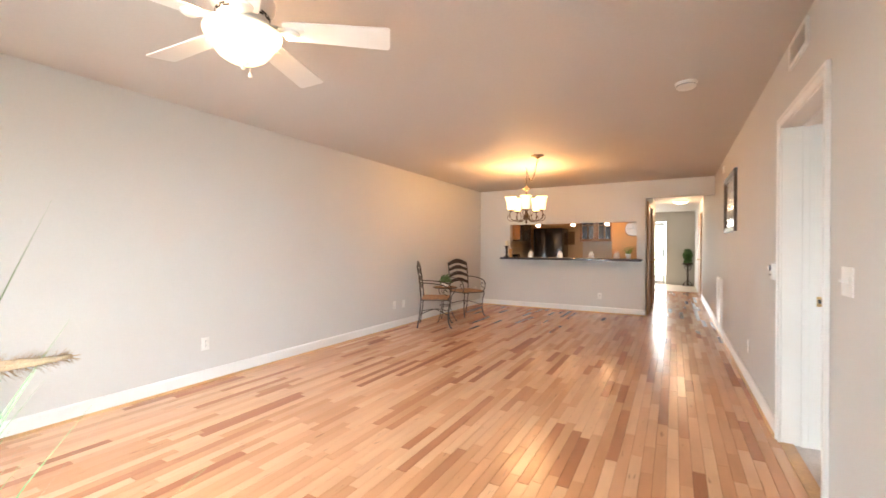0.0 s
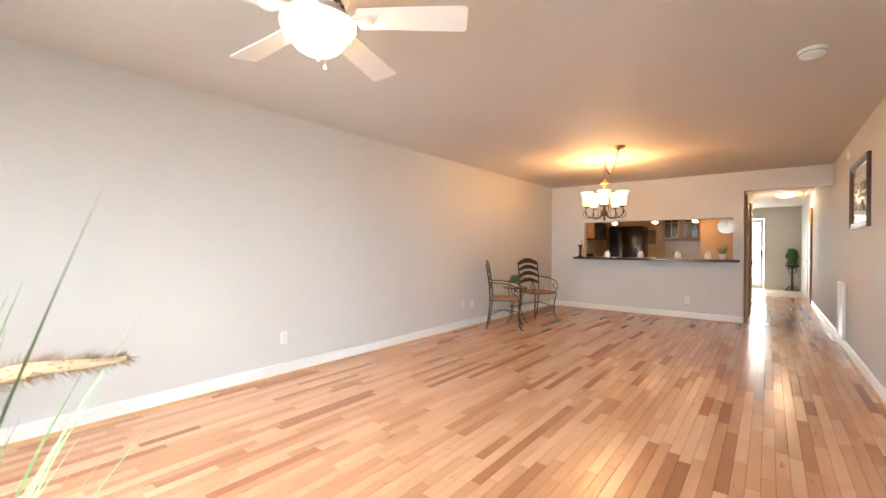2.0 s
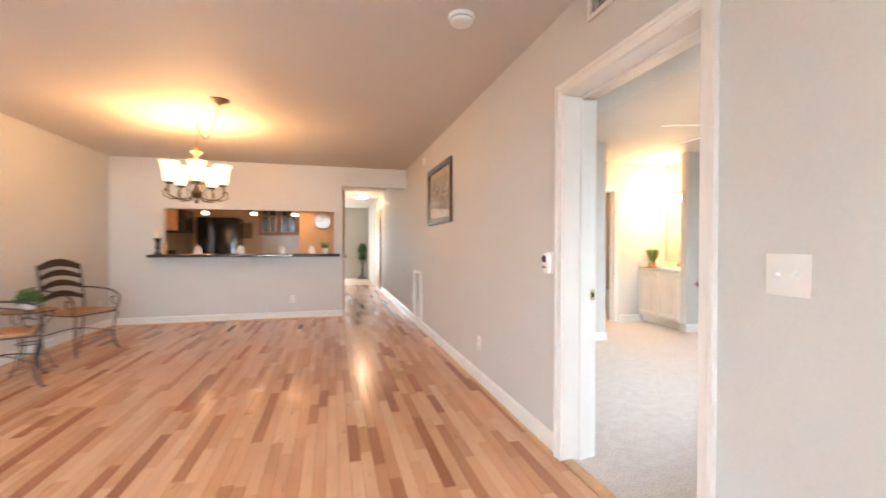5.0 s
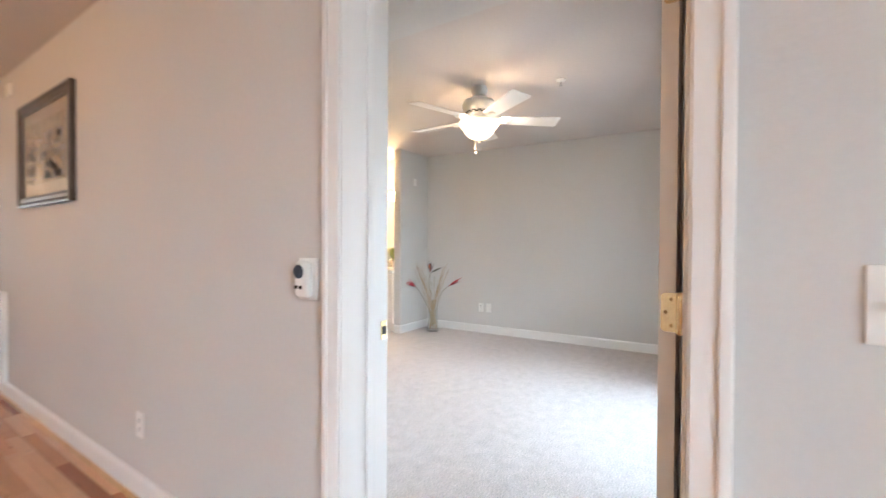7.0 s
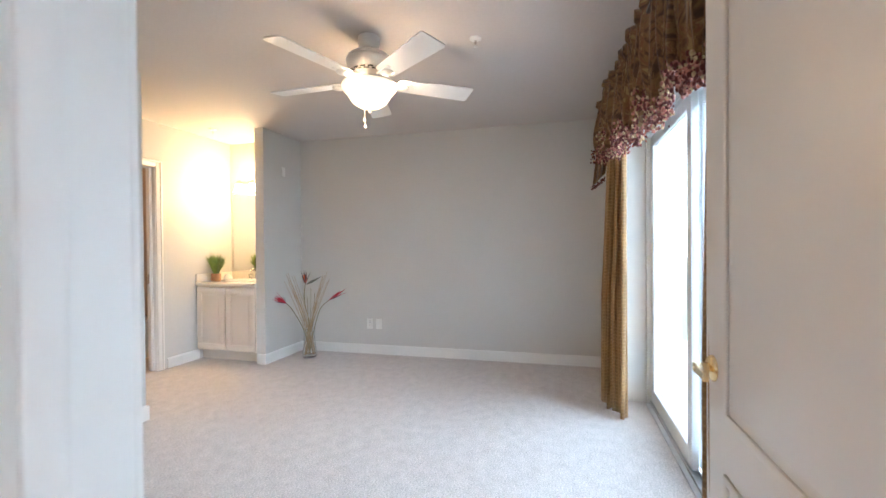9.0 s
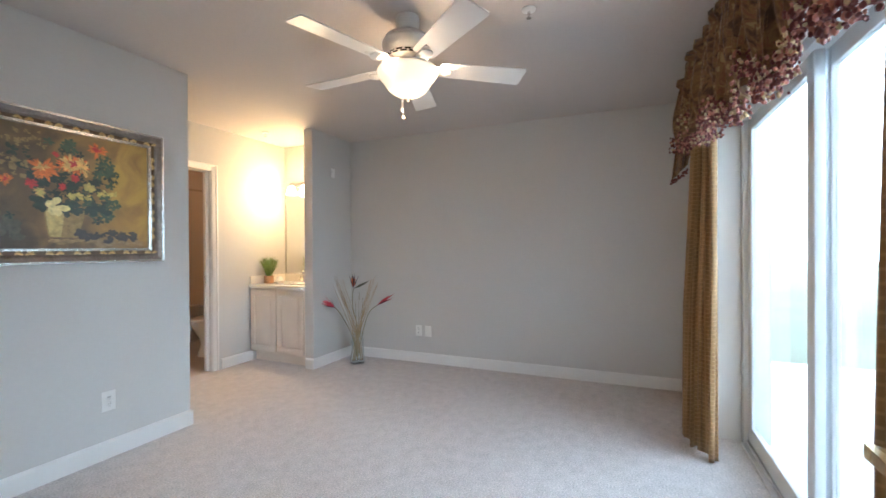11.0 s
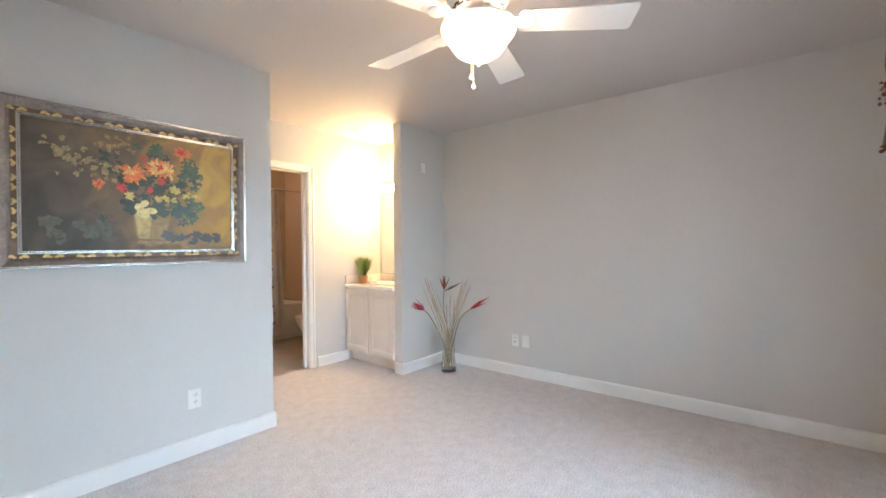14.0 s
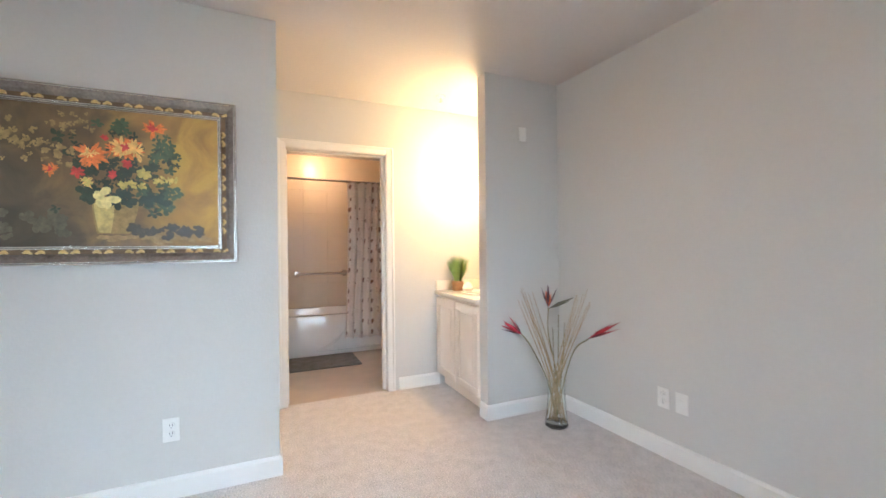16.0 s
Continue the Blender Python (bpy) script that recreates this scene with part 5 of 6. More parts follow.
dabs("lemon_petals", (0.58, 0.45, 0.11), [(0.67, 0.54, 1.1), (0.58, 0.45, 0.9), (0.62, 0.46, 0.8), (0.72, 0.49, 0.6), (0.745, 0.505, 0.6), (0.775, 0.50, 0.6), (0.80, 0.505, 0.6), (0.44, 0.46, 0.7), (0.66, 0.45, 0.7)], 9, 0.026, 13, -0.0234, 0.32)
dabs("lily_petals", (0.74, 0.62, 0.24), [(0.505, 0.355, 1.0)], 6, 0.058, 14, -0.0240, 0.28)
dabs("vase_leaves", (0.025, 0.04, 0.022), [(0.455, 0.36, 1.0), (0.43, 0.40, 0.8), (0.56, 0.33, 0.9), (0.60, 0.34, 0.9), (0.69, 0.35, 1.0), (0.74, 0.34, 0.9)], 4, 0.05, 15, -0.0214, 0.32)

# ---- bird of paradise vase ----
DRY = material("dried_reed", (0.42, 0.31, 0.18), 0.8, vary=0.25, scale=30)
REDF = material("red_silk_petal", (0.42, 0.015, 0.03), 0.5, vary=0.3, scale=40)
MAROON = material("maroon_petal", (0.06, 0.012, 0.02), 0.5, vary=0.3, scale=40)
ORANGEF = material("orange_petal", (0.65, 0.13, 0.02), 0.5, vary=0.3, scale=40)
STEM = material("olive_stem", (0.22, 0.19, 0.08), 0.6, vary=0.25, scale=30)
GREYLEAF = material("grey_leaf", (0.13, 0.13, 0.10), 0.6, vary=0.25, scale=30)
vs = thing("flower_vase", "clear glass vase of dried reeds and red silk flowers", "vase", (4.50, 5.70, 0.0))
lathe("glass", [(0.0, 0.0), (0.075, 0.0), (0.078, 0.012), (0.066, 0.10), (0.058, 0.20), (0.060, 0.30), (0.064, 0.31), (0.060, 0.31), (0.055, 0.20), (0.062, 0.10), (0.072, 0.03), (0.0, 0.022)], GLASS, vs, "clear tapered glass").visible_shadow = False
rr = random.Random(31)
RT = Vector((0.66, -0.75, 0))
for side, n in ((-1, 8), (1, 8)):
    for i in range(n):
        top = RT * (side * rr.uniform(0.15, 0.26)) + Vector((rr.uniform(-0.05, 0.03), rr.uniform(-0.03, 0.04), rr.uniform(0.80, 0.93)))
        base = Vector((rr.uniform(-0.03, 0.03), rr.uniform(-0.03, 0.03), 0.03)) - RT * side * 0.035
        tube("reed", curve_points([base, base.lerp(top, 0.4) - RT * side * 0.03, top], 10), [0.0038] * 6 + [0.0036, 0.0032, 0.0028, 0.002, 0.0015], DRY, vs, sides=5)


def petals(name, place, d, spec, mat, par):
    """Pointed petals about an axis d."""
    bm_ = bmesh.new()
    d = Vector(d).normalized()
    s0 = d.cross(Vector((0.3, 0.5, 0.8))).normalized()
    for ang, tilt, ln, w in spec:
        s = Matrix.Rotation(radians(ang), 3, d) @ s0
        ax = (d * math.cos(radians(tilt)) + s * math.sin(radians(tilt))).normalized()
        sd = ax.cross(s).normalized()
        o = Vector(place)
        nm = ax.cross(sd) * w * 0.5
        mid = o + ax * ln * 0.4
        tip, b0 = bm_.verts.new(o + ax * ln), bm_.verts.new(o)
        l, r, t, b = (bm_.verts.new(q) for q in (mid + sd * w, mid - sd * w, mid + nm, mid - nm))
        for f in ((b0, l, t), (b0, t, r), (b0, r, b), (b0, b, l), (tip, t, l), (tip, r, t), (tip, b, r), (tip, l, b)):
            bm_.faces.new(f)
    return part(name, bm_, mat, par)


def flower(base, ctrl, head, spec, mats):
    st = tube("stem", curve_points([base] + ctrl, 20), 0.004, STEM, vs, sides=6)
    for k, (sp_, mt) in enumerate(zip(spec, mats)):
        petals("petals", ctrl[-1], head, sp_, mt, st)


lt = RT * -1
flower((0.0, 0.0, 0.04), [lt * 0.06 + Vector((0, 0, 0.3)), lt * 0.17 + Vector((0, 0, 0.52)), lt * 0.225 + Vector((-0.01, 0, 0.60))], lt * 0.8 + Vector((0, 0, 0.55)),
       [[(0, 6, 0.20, 0.014), (60, 14, 0.19, 0.014), (150, 24, 0.17, 0.013), (250, 18, 0.16, 0.012)], [(100, 30, 0.15, 0.008), (200, 34, 0.12, 0.008)]], (REDF, MAROON))
flower((0.0, 0.0, 0.04), [RT * 0.05 + Vector((0, 0, 0.3)), RT * 0.12 + Vector((0, 0, 0.52)), RT * 0.20 + Vector((0.01, 0, 0.60))], RT * 0.85 + Vector((0, 0, 0.5)),
       [[(0, 4, 0.24, 0.014), (120, 8, 0.22, 0.012), (240, 12, 0.19, 0.012)], [(60, 10, 0.17, 0.008), (200, 12, 0.12, 0.009)]], (REDF, MAROON))
flower((0.0, 0.0, 0.04), [Vector((0.0, 0, 0.35)), lt * 0.05 + Vector((0, 0, 0.62)), lt * 0.045 + Vector((-0.02, -0.02, 0.80))], Vector((0, 0, 1)),
       [[(0, 18, 0.16, 0.012), (80, 20, 0.17, 0.012), (170, 24, 0.15, 0.012), (260, 16, 0.16, 0.012)], [(40, 10, 0.12, 0.014), (130, 14, 0.11, 0.014), (300, 14, 0.12, 0.014)]], (MAROON, ORANGEF))
petals("bract", lt * 0.05 + Vector((-0.02, -0.02, 0.79)), RT * 0.85 + Vector((0, 0, 0.4)), [(0, 2, 0.20, 0.016), (90, 4, 0.16, 0.014)], GREYLEAF, vs)
for k, (sx, h) in enumerate(((0.02, 0.75), (0.06, 0.70), (-0.02, 0.66))):
    tube("stem", curve_points([(0, 0, 0.03), RT * sx * 0.6 + Vector((0, 0, 0.35)), RT * sx + Vector((0, 0, h))], 12), 0.0025, STEM, vs, sides=5)

# ---- vanity ----
THERMO = material("vanity_thermofoil", (0.78, 0.70, 0.60), 0.4, vary=0.03, scale=6)
MARBLE = material("cultured_marble", (0.82, 0.77, 0.68), 0.2, vary=0.04, scale=8, coat=0.3)
VX, VY0, VY1 = 4.10, 6.072, BV - 0.003
van = thing("vanity_cabinet", "cream two-door bathroom vanity cabinet in the alcove", "cabinet", (0, 0, 0))
box("body", (VX + 0.02, AX - 0.004, VY0, VY1, 0.10, 0.80), THERMO, van)
box("toe_kick", (VX + 0.08, AX - 0.004, VY0, VY1, 0.0, 0.10), THERMO, van)
wd = (VY1 - VY0) / 2
for k in range(2):
    y1 = VY1 - k * wd - 0.01
    bm = bmesh.new()
    ww, hh = wd - 0.016, 0.66
    f = 0.06
    for b in ((0, ww, 0, f), (0, ww, hh - f, hh), (0, f, f, hh - f), (ww - f, ww, f, hh - f)):
        add_box(bm, b[0], b[1], -0.02, 0, b[2], b[3], bevel=0.004)
    add_box(bm, f - 0.002, ww - f + 0.002, -0.011, 0, f - 0.002, hh - f + 0.002)
    add_box(bm, f + 0.02, ww - f - 0.02, -0.018, -0.01, f + 0.02, hh - f - 0.02, bevel=0.005)
    m = pose(VX + 0.02, y1, 0.12, 0, 0, -90)
    for v in bm.verts:
        v.co = m @ v.co
    part("door", bm, THERMO, van, smooth=True)
top = thing("countertop", "cream cultured marble vanity top with a splash back", "counter", (0, 0, 0))
box("slab", (VX - 0.012, AX - 0.003, VY0, VY1, 0.80, 0.835), MARBLE, top, bevel=0.006)
box("side_splash", (VX + 0.0, AX - 0.003, VY1 - 0.018, VY1, 0.8352, 0.925), MARBLE, top, bevel=0.004)
box("back_splash", (AX - 0.022, AX - 0.003, VY0, VY1 - 0.019, 0.8352, 0.925), MARBLE, top, bevel=0.004)
lathe("basin_rim", [(0.19, 0.0), (0.20, 0.012), (0.185, 0.016), (0.16, 0.004), (0.0, 0.002)], CERAMIC, top, m=pose(4.33, 6.42, 0.835) @ Matrix.Diagonal((0.8, 1.1, 1, 1)), steps=32)
fc = thing("faucet", "chrome two-handle basin faucet on the vanity top", "faucet", (4.53, 6.42, 0.836))
tube("spout", curve_points([(0, 0, 0), (0, 0, 0.09), (-0.04, 0, 0.125), (-0.10, 0, 0.10)], 18), 0.012, CHROME, fc)
for s in (-1, 1):
    lathe("tap", [(0.022, 0), (0.02, 0.02), (0.012, 0.03), (0.024, 0.045), (0.02, 0.065), (0.0, 0.07)], CHROME, fc, m=pose(0, s * 0.08, 0), steps=16)
soap = thing("soap_dish", "small pale shell-shaped soap dish on the vanity", "soap dish", (4.30, 6.60, 0.836))
lathe("dish", [(0.0, 0.0), (0.035, 0.0), (0.05, 0.03), (0.035, 0.06), (0.02, 0.08), (0.0, 0.085)], CERAMIC, soap, steps=14)
gp = thing("grass_planter", "tuft of green grass in a round wicker pot", "plant", (4.27, 6.735, 0.836))
lathe("pot", [(0.045, 0), (0.05, 0.012), (0.052, 0.03), (0.05, 0.05), (0.052, 0.07), (0.05, 0.085), (0.044, 0.085), (0.042, 0.075), (0, 0.075)], WICKER, gp)
bm = bmesh.new()
blade_tuft(bm, random.Random(15), 520, 0.095, 0.235, 0.008, 0.07, 0.3)
part("foliage", bm, GRASS, gp, "dense upright grass blades")
mr = thing("vanity_mirror", "frameless wall mirror above the vanity", "mirror", (0, 0, 0))
box("glass", (AX - 0.008, AX - 0.002, VY0 + 0.03, 6.80, 0.93, 1.84), MIRROR, mr)
lbar = thing("vanity_light_bar", "chrome vanity light bar with lit round globes", "light bar", (0, 0, 0))
box("bar", (AX - 0.03, AX - 0.002, VY0 + 0.10, 6.74, 1.92, 1.985), CHROME, lbar, bevel=0.004)
for y in (6.22, 6.41, 6.60):
    lathe("holder", [(0.012, 0.0), (0.012, 0.06), (0.020, 0.065), (0.034, 0.09), (0.034, 0.10), (0.0, 0.10)], CHROME, lbar, m=pose(AX - 0.03, y, 1.95, 0, -90), steps=16)
    lathe("shade", [(0.03, 0.0), (0.036, -0.006), (0.048, -0.05), (0.060, -0.088), (0.064, -0.094), (0.045, -0.090), (0.0, -0.088)], GLOBE, lbar, "lit opal bell shade", m=pose(AX - 0.125, y, 1.94), steps=20)
    bulb("vanity_bulb", (AX - 0.215, y, 1.88), 28.0, (1.0, 0.62, 0.26), 0.05)

# ---- curtains and valance ----


def cloth(name, c1, c2, size):
    """A woven check."""
    mat = bpy.data.materials.new(name)
    mat.use_nodes = True
    nt = mat.node_tree
    L = nt.links.new
    p = nt.nodes["Principled BSDF"]
    p.inputs["Roughness"].default_value = 0.75
    p.inputs["Sheen Weight"].default_value = 0.3
    uv = nt.nodes.new("ShaderNodeUVMap")
    ch = nt.nodes.new("ShaderNodeTexBrick")
    ch.inputs["Scale"].default_value = size
    ch.inputs["Color1"].default_value, ch.inputs["Color2"].default_value = (*c1, 1), (*c2, 1)
    ch.inputs["Mortar"].default_value = (c1[0] * 1.3, c1[1] * 1.35, c1[2] * 1.5, 1)
    ch.inputs["Mortar Size"].default_value = 0.09
    ch.inputs["Mortar Smooth"].default_value = 0.6
    ch.inputs["Brick Width"].default_value, ch.inputs["Row Height"].default_value = 0.5, 0.5
    ch.offset = 0.0
    L(uv.outputs[0], ch.inputs["Vector"])
    n = nt.nodes.new("ShaderNodeTexNoise")
    n.inputs["Scale"].default_value = 60
    hs = nt.nodes.new("ShaderNodeHueSaturation")
    mr_ = nt.nodes.new("ShaderNodeMapRange")
    mr_.inputs["To Min"].default_value, mr_.inputs["To Max"].default_value = 0.75, 1.25
    L(n.outputs["Fac"], mr_.inputs["Value"])
    L(mr_.outputs[0], hs.inputs["Value"])
    L(ch.outputs["Color"], hs.inputs["Color"])
    tr = nt.nodes.new("ShaderNodeBsdfTranslucent")
    L(hs.outputs[0], tr.inputs["Color"])
    L(hs.outputs[0], p.inputs["Base Color"])
    mix = nt.nodes.new("ShaderNodeMixShader")
    mix.inputs[0].default_value = 0.3
    L(p.outputs[0], mix.inputs[1])
    L(tr.outputs[0], mix.inputs[2])
    L(mix.outputs[0], nt.nodes["Material Output"].inputs["Surface"])
    return mat


CURTAIN = cloth("gold_check_cloth", (0.34, 0.195, 0.07), (0.29, 0.16, 0.06), 20)


def damask(name):
    """A gold and bronze cloth with a loose woven leaf figure."""
    mat = bpy.data.materials.new(name)
    mat.use_nodes = True
    nt = mat.node_tree
    L = nt.links.new
    p = nt.nodes["Principled BSDF"]
    p.inputs["Roughness"].default_value = 0.6
    p.inputs["Sheen Weight"].default_value = 0.3
    uv = nt.nodes.new("ShaderNodeUVMap")
    n = nt.nodes.new("ShaderNodeTexNoise")
    n.inputs["Scale"].default_value, n.inputs["Detail"].default_value, n.inputs["Distortion"].default_value = 11, 4, 2.2
    L(uv.outputs[0], n.inputs["Vector"])
    ramp = nt.nodes.new("ShaderNodeValToRGB")
    e = ramp.color_ramp.elements
    e[0].position, e[0].color = 0.36, (0.085, 0.045, 0.024, 1)
    e[1].position, e[1].color = 0.66, (0.40, 0.27, 0.11, 1)
    for pos, col in ((0.44, (0.17, 0.085, 0.038, 1)), (0.52, (0.27, 0.155, 0.06, 1)), (0.58, (0.22, 0.09, 0.045, 1))):
        k = e.new(pos)
        k.color = col
    L(n.outputs["Fac"], ramp.inputs[0])
    L(ramp.outputs[0], p.inputs["Base Color"])
    tr = nt.nodes.new("ShaderNodeBsdfTranslucent")
    L(ramp.outputs[0], tr.inputs["Color"])
    mix = nt.nodes.new("ShaderNodeMixShader")
    mix.inputs[0].default_value = 0.3
    L(p.outputs[0], mix.inputs[1])
    L(tr.outputs[0], mix.inputs[2])
    L(mix.outputs[0], nt.nodes["Material Output"].inputs["Surface"])
    return mat


VALANCE = damask("bronze_gold_damask")
TASSEL = material("burgundy_tassel", (0.13, 0.026, 0.022), 0.6, vary=0.4, scale=60)
TASSEL3 = material("rose_tassel", (0.42, 0.16, 0.11), 0.5, vary=0.4, scale=60)
TASSEL2 = material("gold_tassel", (0.52, 0.38, 0.20), 0.5, vary=0.3, scale=60)


def sheet(name, fn, nu, nv, mat, parent, width, height):
    """A pleated cloth from fn(u, v), with its weave laid out in metres."""
    bm_ = bmesh.new()
    uvl = bm_.loops.layers.uv.new("UVMap")
    grid = [[bm_.verts.new(fn(i / nu, j / nv)) for j in range(nv + 1)] for i in range(nu + 1)]
    for i in range(nu):
        for j in range(nv):
            f = bm_.faces.new((grid[i][j], grid[i + 1][j], grid[i + 1][j + 1], grid[i][j + 1]))
            for lo, (a, b) in zip(f.loops, ((i, j), (i + 1, j), (i + 1, j + 1), (i, j + 1))):
                lo[uvl].uv = (a / nu * width, b / nv * height)
    me_ = bpy.data.meshes.new(name)
    bm_.to_mesh(me_)
    bm_.free()
    me_.materials.append(mat)
    me_.polygons.foreach_set("use_smooth", [True] * len(me_.polygons))
    ob_ = new(name, me_)
    ob_.parent = parent
    so = ob_.modifiers.new("thickness", "SOLIDIFY")
    so.thickness = 0.003
    return ob_


def curtain_panel(x0, x1, y0, folds, seed, label, deep=0.042, sweep=0.04):
    ob = thing("curtain", label, "curtain", (0, 0, 0), 0, "curtains at the sliding door")
    r_ = random.Random(seed)
    ph = [r_.uniform(0, 6.28) for _ in range(3)]

    def fn(u, v):
        spread = 0.80 + 0.20 * v
        xm = (x0 + x1) / 2
        x = xm + (x0 + (x1 - x0) * u - xm) * spread
        a = 2 * math.pi * folds * u + 0.6 * math.sin(2 * v + ph[0])
        y = y0 + sweep * math.sin(0.75 * math.pi * u) * (0.4 + 0.6 * min(1.0, 1.6 * v)) + deep * (math.sin(a) + 0.25 * math.sin(2.3 * a + ph[1]) + 0.2 * math.sin(5 * v + ph[2]))
        x += 0.022 * math.cos(a)
        return Vector((x, y, 2.30 - (2.285 + 0.012 * math.sin(a * 0.5)) * v))
    sheet("panel", fn, int(folds * 14), 24, CURTAIN, ob, (x1 - x0) * 2.4, 2.3)
    return ob


curtain_panel(3.60, 4.05, 2.595, 5.5, 3, "gold checked curtain hanging in folds beside the sliding door", 0.022, 0.115)
curtain_panel(1.70, 1.88, 2.600, 4.0, 5, "gold checked curtain gathered beside the open bedroom door", 0.016)
rodt = thing("curtain_rod", "dark wooden curtain rod behind the valance", "curtain rod", (0, 0, 0))
tube("pole", [(1.70, 2.595, 2.33), (4.07, 2.64, 2.33)], 0.016, DARKWOOD, rodt)
for x in (1.80, 2.8, 4.03):
    box("bracket", (x - 0.012, x + 0.012, BS + 0.001, 2.60, 2.30, 2.325), DARKWOOD, rodt)
val = thing("valance", "gathered bronze and gold valance with burgundy bead fringe", "valance", (0, 0, 0))
VX0, VX1 = 1.70, 4.08
SWAGS = 5


def val_bottom(u):
    """Height of the lower edge along the window: steep stepped swags."""
    k = u * SWAGS
    t = k - math.floor(k)
    step = 0.13 * (t / 0.30 if t < 0.30 else max(0.0, 1 - (t - 0.30) / 0.16) if t < 0.46 else 0.0)
    return 1.775 + 0.15 * u * u + step + 0.012 * math.sin(k * 9)


def val_fn(u, v):
    x = VX0 + (VX1 - VX0) * u
    a = 2 * math.pi * 30 * u + 1.6 * math.sin(23 * u) + 0.9 * math.sin(51 * u)
    zb = val_bottom(u)
    top_ = 2.395 - 0.03 * u ** 4 + 0.022 * math.sin(a * 0.5 + 1.3 * math.sin(9 * u)) + 0.012 * math.sin(a * 1.7)
    z = top_ + (zb - top_) * v
    gather = 1.0 if v < 0.12 else 0.55 + 0.45 * v
    y = 2.600 + (0.095 + 0.035 * v) * u * u + 0.02 * math.sin(math.pi * v) * u
    y += (0.014 + 0.024 * u) * gather * (math.sin(a + 0.8 * math.sin(4 * v)) + 0.4 * math.sin(2.6 * a + 1 + 2 * v)) * (1.0 + 0.5 * math.sin(0.31 * a))
    return Vector((x + 0.010 * math.cos(a), y, z))


sheet("skirt", val_fn, 620, 20, VALANCE, val, 6.0, 0.5)
sheet("return_end", lambda u, v: Vector((VX1 + 0.014 * math.sin(14 * u) * v, BS + 0.005 + (0.125 + 0.035 * v) * u, 2.39 - (0.50 + 0.06 * u) * v)), 30, 12, VALANCE, val, 0.6, 0.5)
sheet("jabot", lambda u, v: Vector((VX1 + 0.03 * math.sin(9 * u), 2.65 + 0.04 * v + 0.09 * u, 2.02 - 0.34 * v * (0.72 + 0.28 * u))), 24, 10, VALANCE, val, 0.5, 0.4)
rr = random.Random(19)
for name, mt, share in (("bead_fringe", TASSEL, 0), ("gold_bead_fringe", TASSEL2, 1), ("rose_bead_fringe", TASSEL3, 2)):
    bm = bmesh.new()
    for i in range(520):
        u = (i + 0.5) / 520
        p = val_fn(u, 1.0)
        for row in range(5):
            pick = rr.random()
            if (0 if pick < 0.55 else 1 if pick < 0.72 else 2) != share:
                continue
            s = rr.uniform(0.0045, 0.0085)
            q = p + Vector((rr.uniform(-0.008, 0.008), rr.uniform(-0.004, 0.022), 0.035 - row * 0.022 - rr.uniform(0, 0.018)))
            bmesh.ops.create_icosphere(bm, subdivisions=1, radius=s, matrix=Matrix.Translation(q) @ Matrix.Diagonal((1, 1, rr.uniform(0.9, 1.7), 1)))
    if not share:
        for i in range(40):
            u = (i + 0.5) / 40
            for q in (Vector((VX1 + 0.01, 2.69 + 0.10 * u, 1.70 - 0.08 * (u - 0.5))), Vector((VX1 + 0.01, BS + 0.02 + 0.14 * u, 1.86))):
                bmesh.ops.create_icosphere(bm, subdivisions=1, radius=rr.uniform(0.006, 0.010), matrix=Matrix.Translation(q + Vector((rr.uniform(-0.01, 0.01), 0, rr.uniform(-0.02, 0.01)))))
    tagged(part(name, bm, mt, val, "beaded fringe", smooth=True), kind="stuff")

# ---- sliding glass door and balcony ----
sd = tagged(new("window_2"), kind="structure")
bm = bmesh.new()
SX0, SX1, ST = 1.90, 4.01, 2.05
for b in ((SX0, SX0 + 0.05, 0.0, ST), (SX1 - 0.05, SX1, 0.0, ST), (SX0 + 0.05, SX1 - 0.05, ST - 0.05, ST)):
    add_box(bm, b[0], b[1], SY - 0.13, SY + 0.008, b[2], b[3], bevel=0.004)
part("window_frame", bm, VINYL, sd, smooth=True)
bm = bmesh.new()
for b in ((SX0 - 0.02, SX0 + 0.004, 0.0, ST + 0.02), (SX1 - 0.004, SX1 + 0.02, 0.0, ST + 0.02), (SX0 + 0.004, SX1 - 0.004, ST - 0.004, ST + 0.02)):
    add_box(bm, b[0], b[1], SY + 0.010, BS + 0.004, b[2], b[3], bevel=0.002)
part("reveal_lining", bm, WHITE, sd, "white painted lining of the recess")
bm = bmesh.new()
add_box(bm, SX0 + 0.05, SX1 - 0.05, SY - 0.14, SY + 0.02, -0.02, 0.012, bevel=0.003)
for y in (SY - 0.10, SY - 0.055, SY - 0.01):
    add_box(bm, SX0 + 0.05, SX1 - 0.05, y - 0.004, y + 0.004, 0.012, 0.030)
part("track", bm, material("aluminium_track", (0.62, 0.64, 0.66), 0.35, metal=0.7, vary=0.08, scale=20), sd)
for x0, x1, y in ((2.97, SX1 - 0.05, SY - 0.035), (SX0 + 0.05, 3.04, SY - 0.085)):
    bm = bmesh.new()
    w = 0.075
    for b in ((x0, x0 + w, 0.03, ST - 0.05), (x1 - w, x1, 0.03, ST - 0.05), (x0 + w, x1 - w, 0.03, 0.13), (x0 + w, x1 - w, ST - 0.05 - w, ST - 0.05)):
        add_box(bm, b[0], b[1], y - 0.018, y + 0.018, b[2], b[3], bevel=0.004)
    pf = part("sash", bm, VINYL, sd, smooth=True)
    pn = box("pane", (x0 + w, x1 - w, y - 0.004, y + 0.004, 0.13, ST - 0.05 - w), GLASS, pf)
    pn.visible_shadow = False
structure("balcony_floor", [(XB, 6.5, -1.4, 2.25, -0.16, -0.05)], CONCRETE)
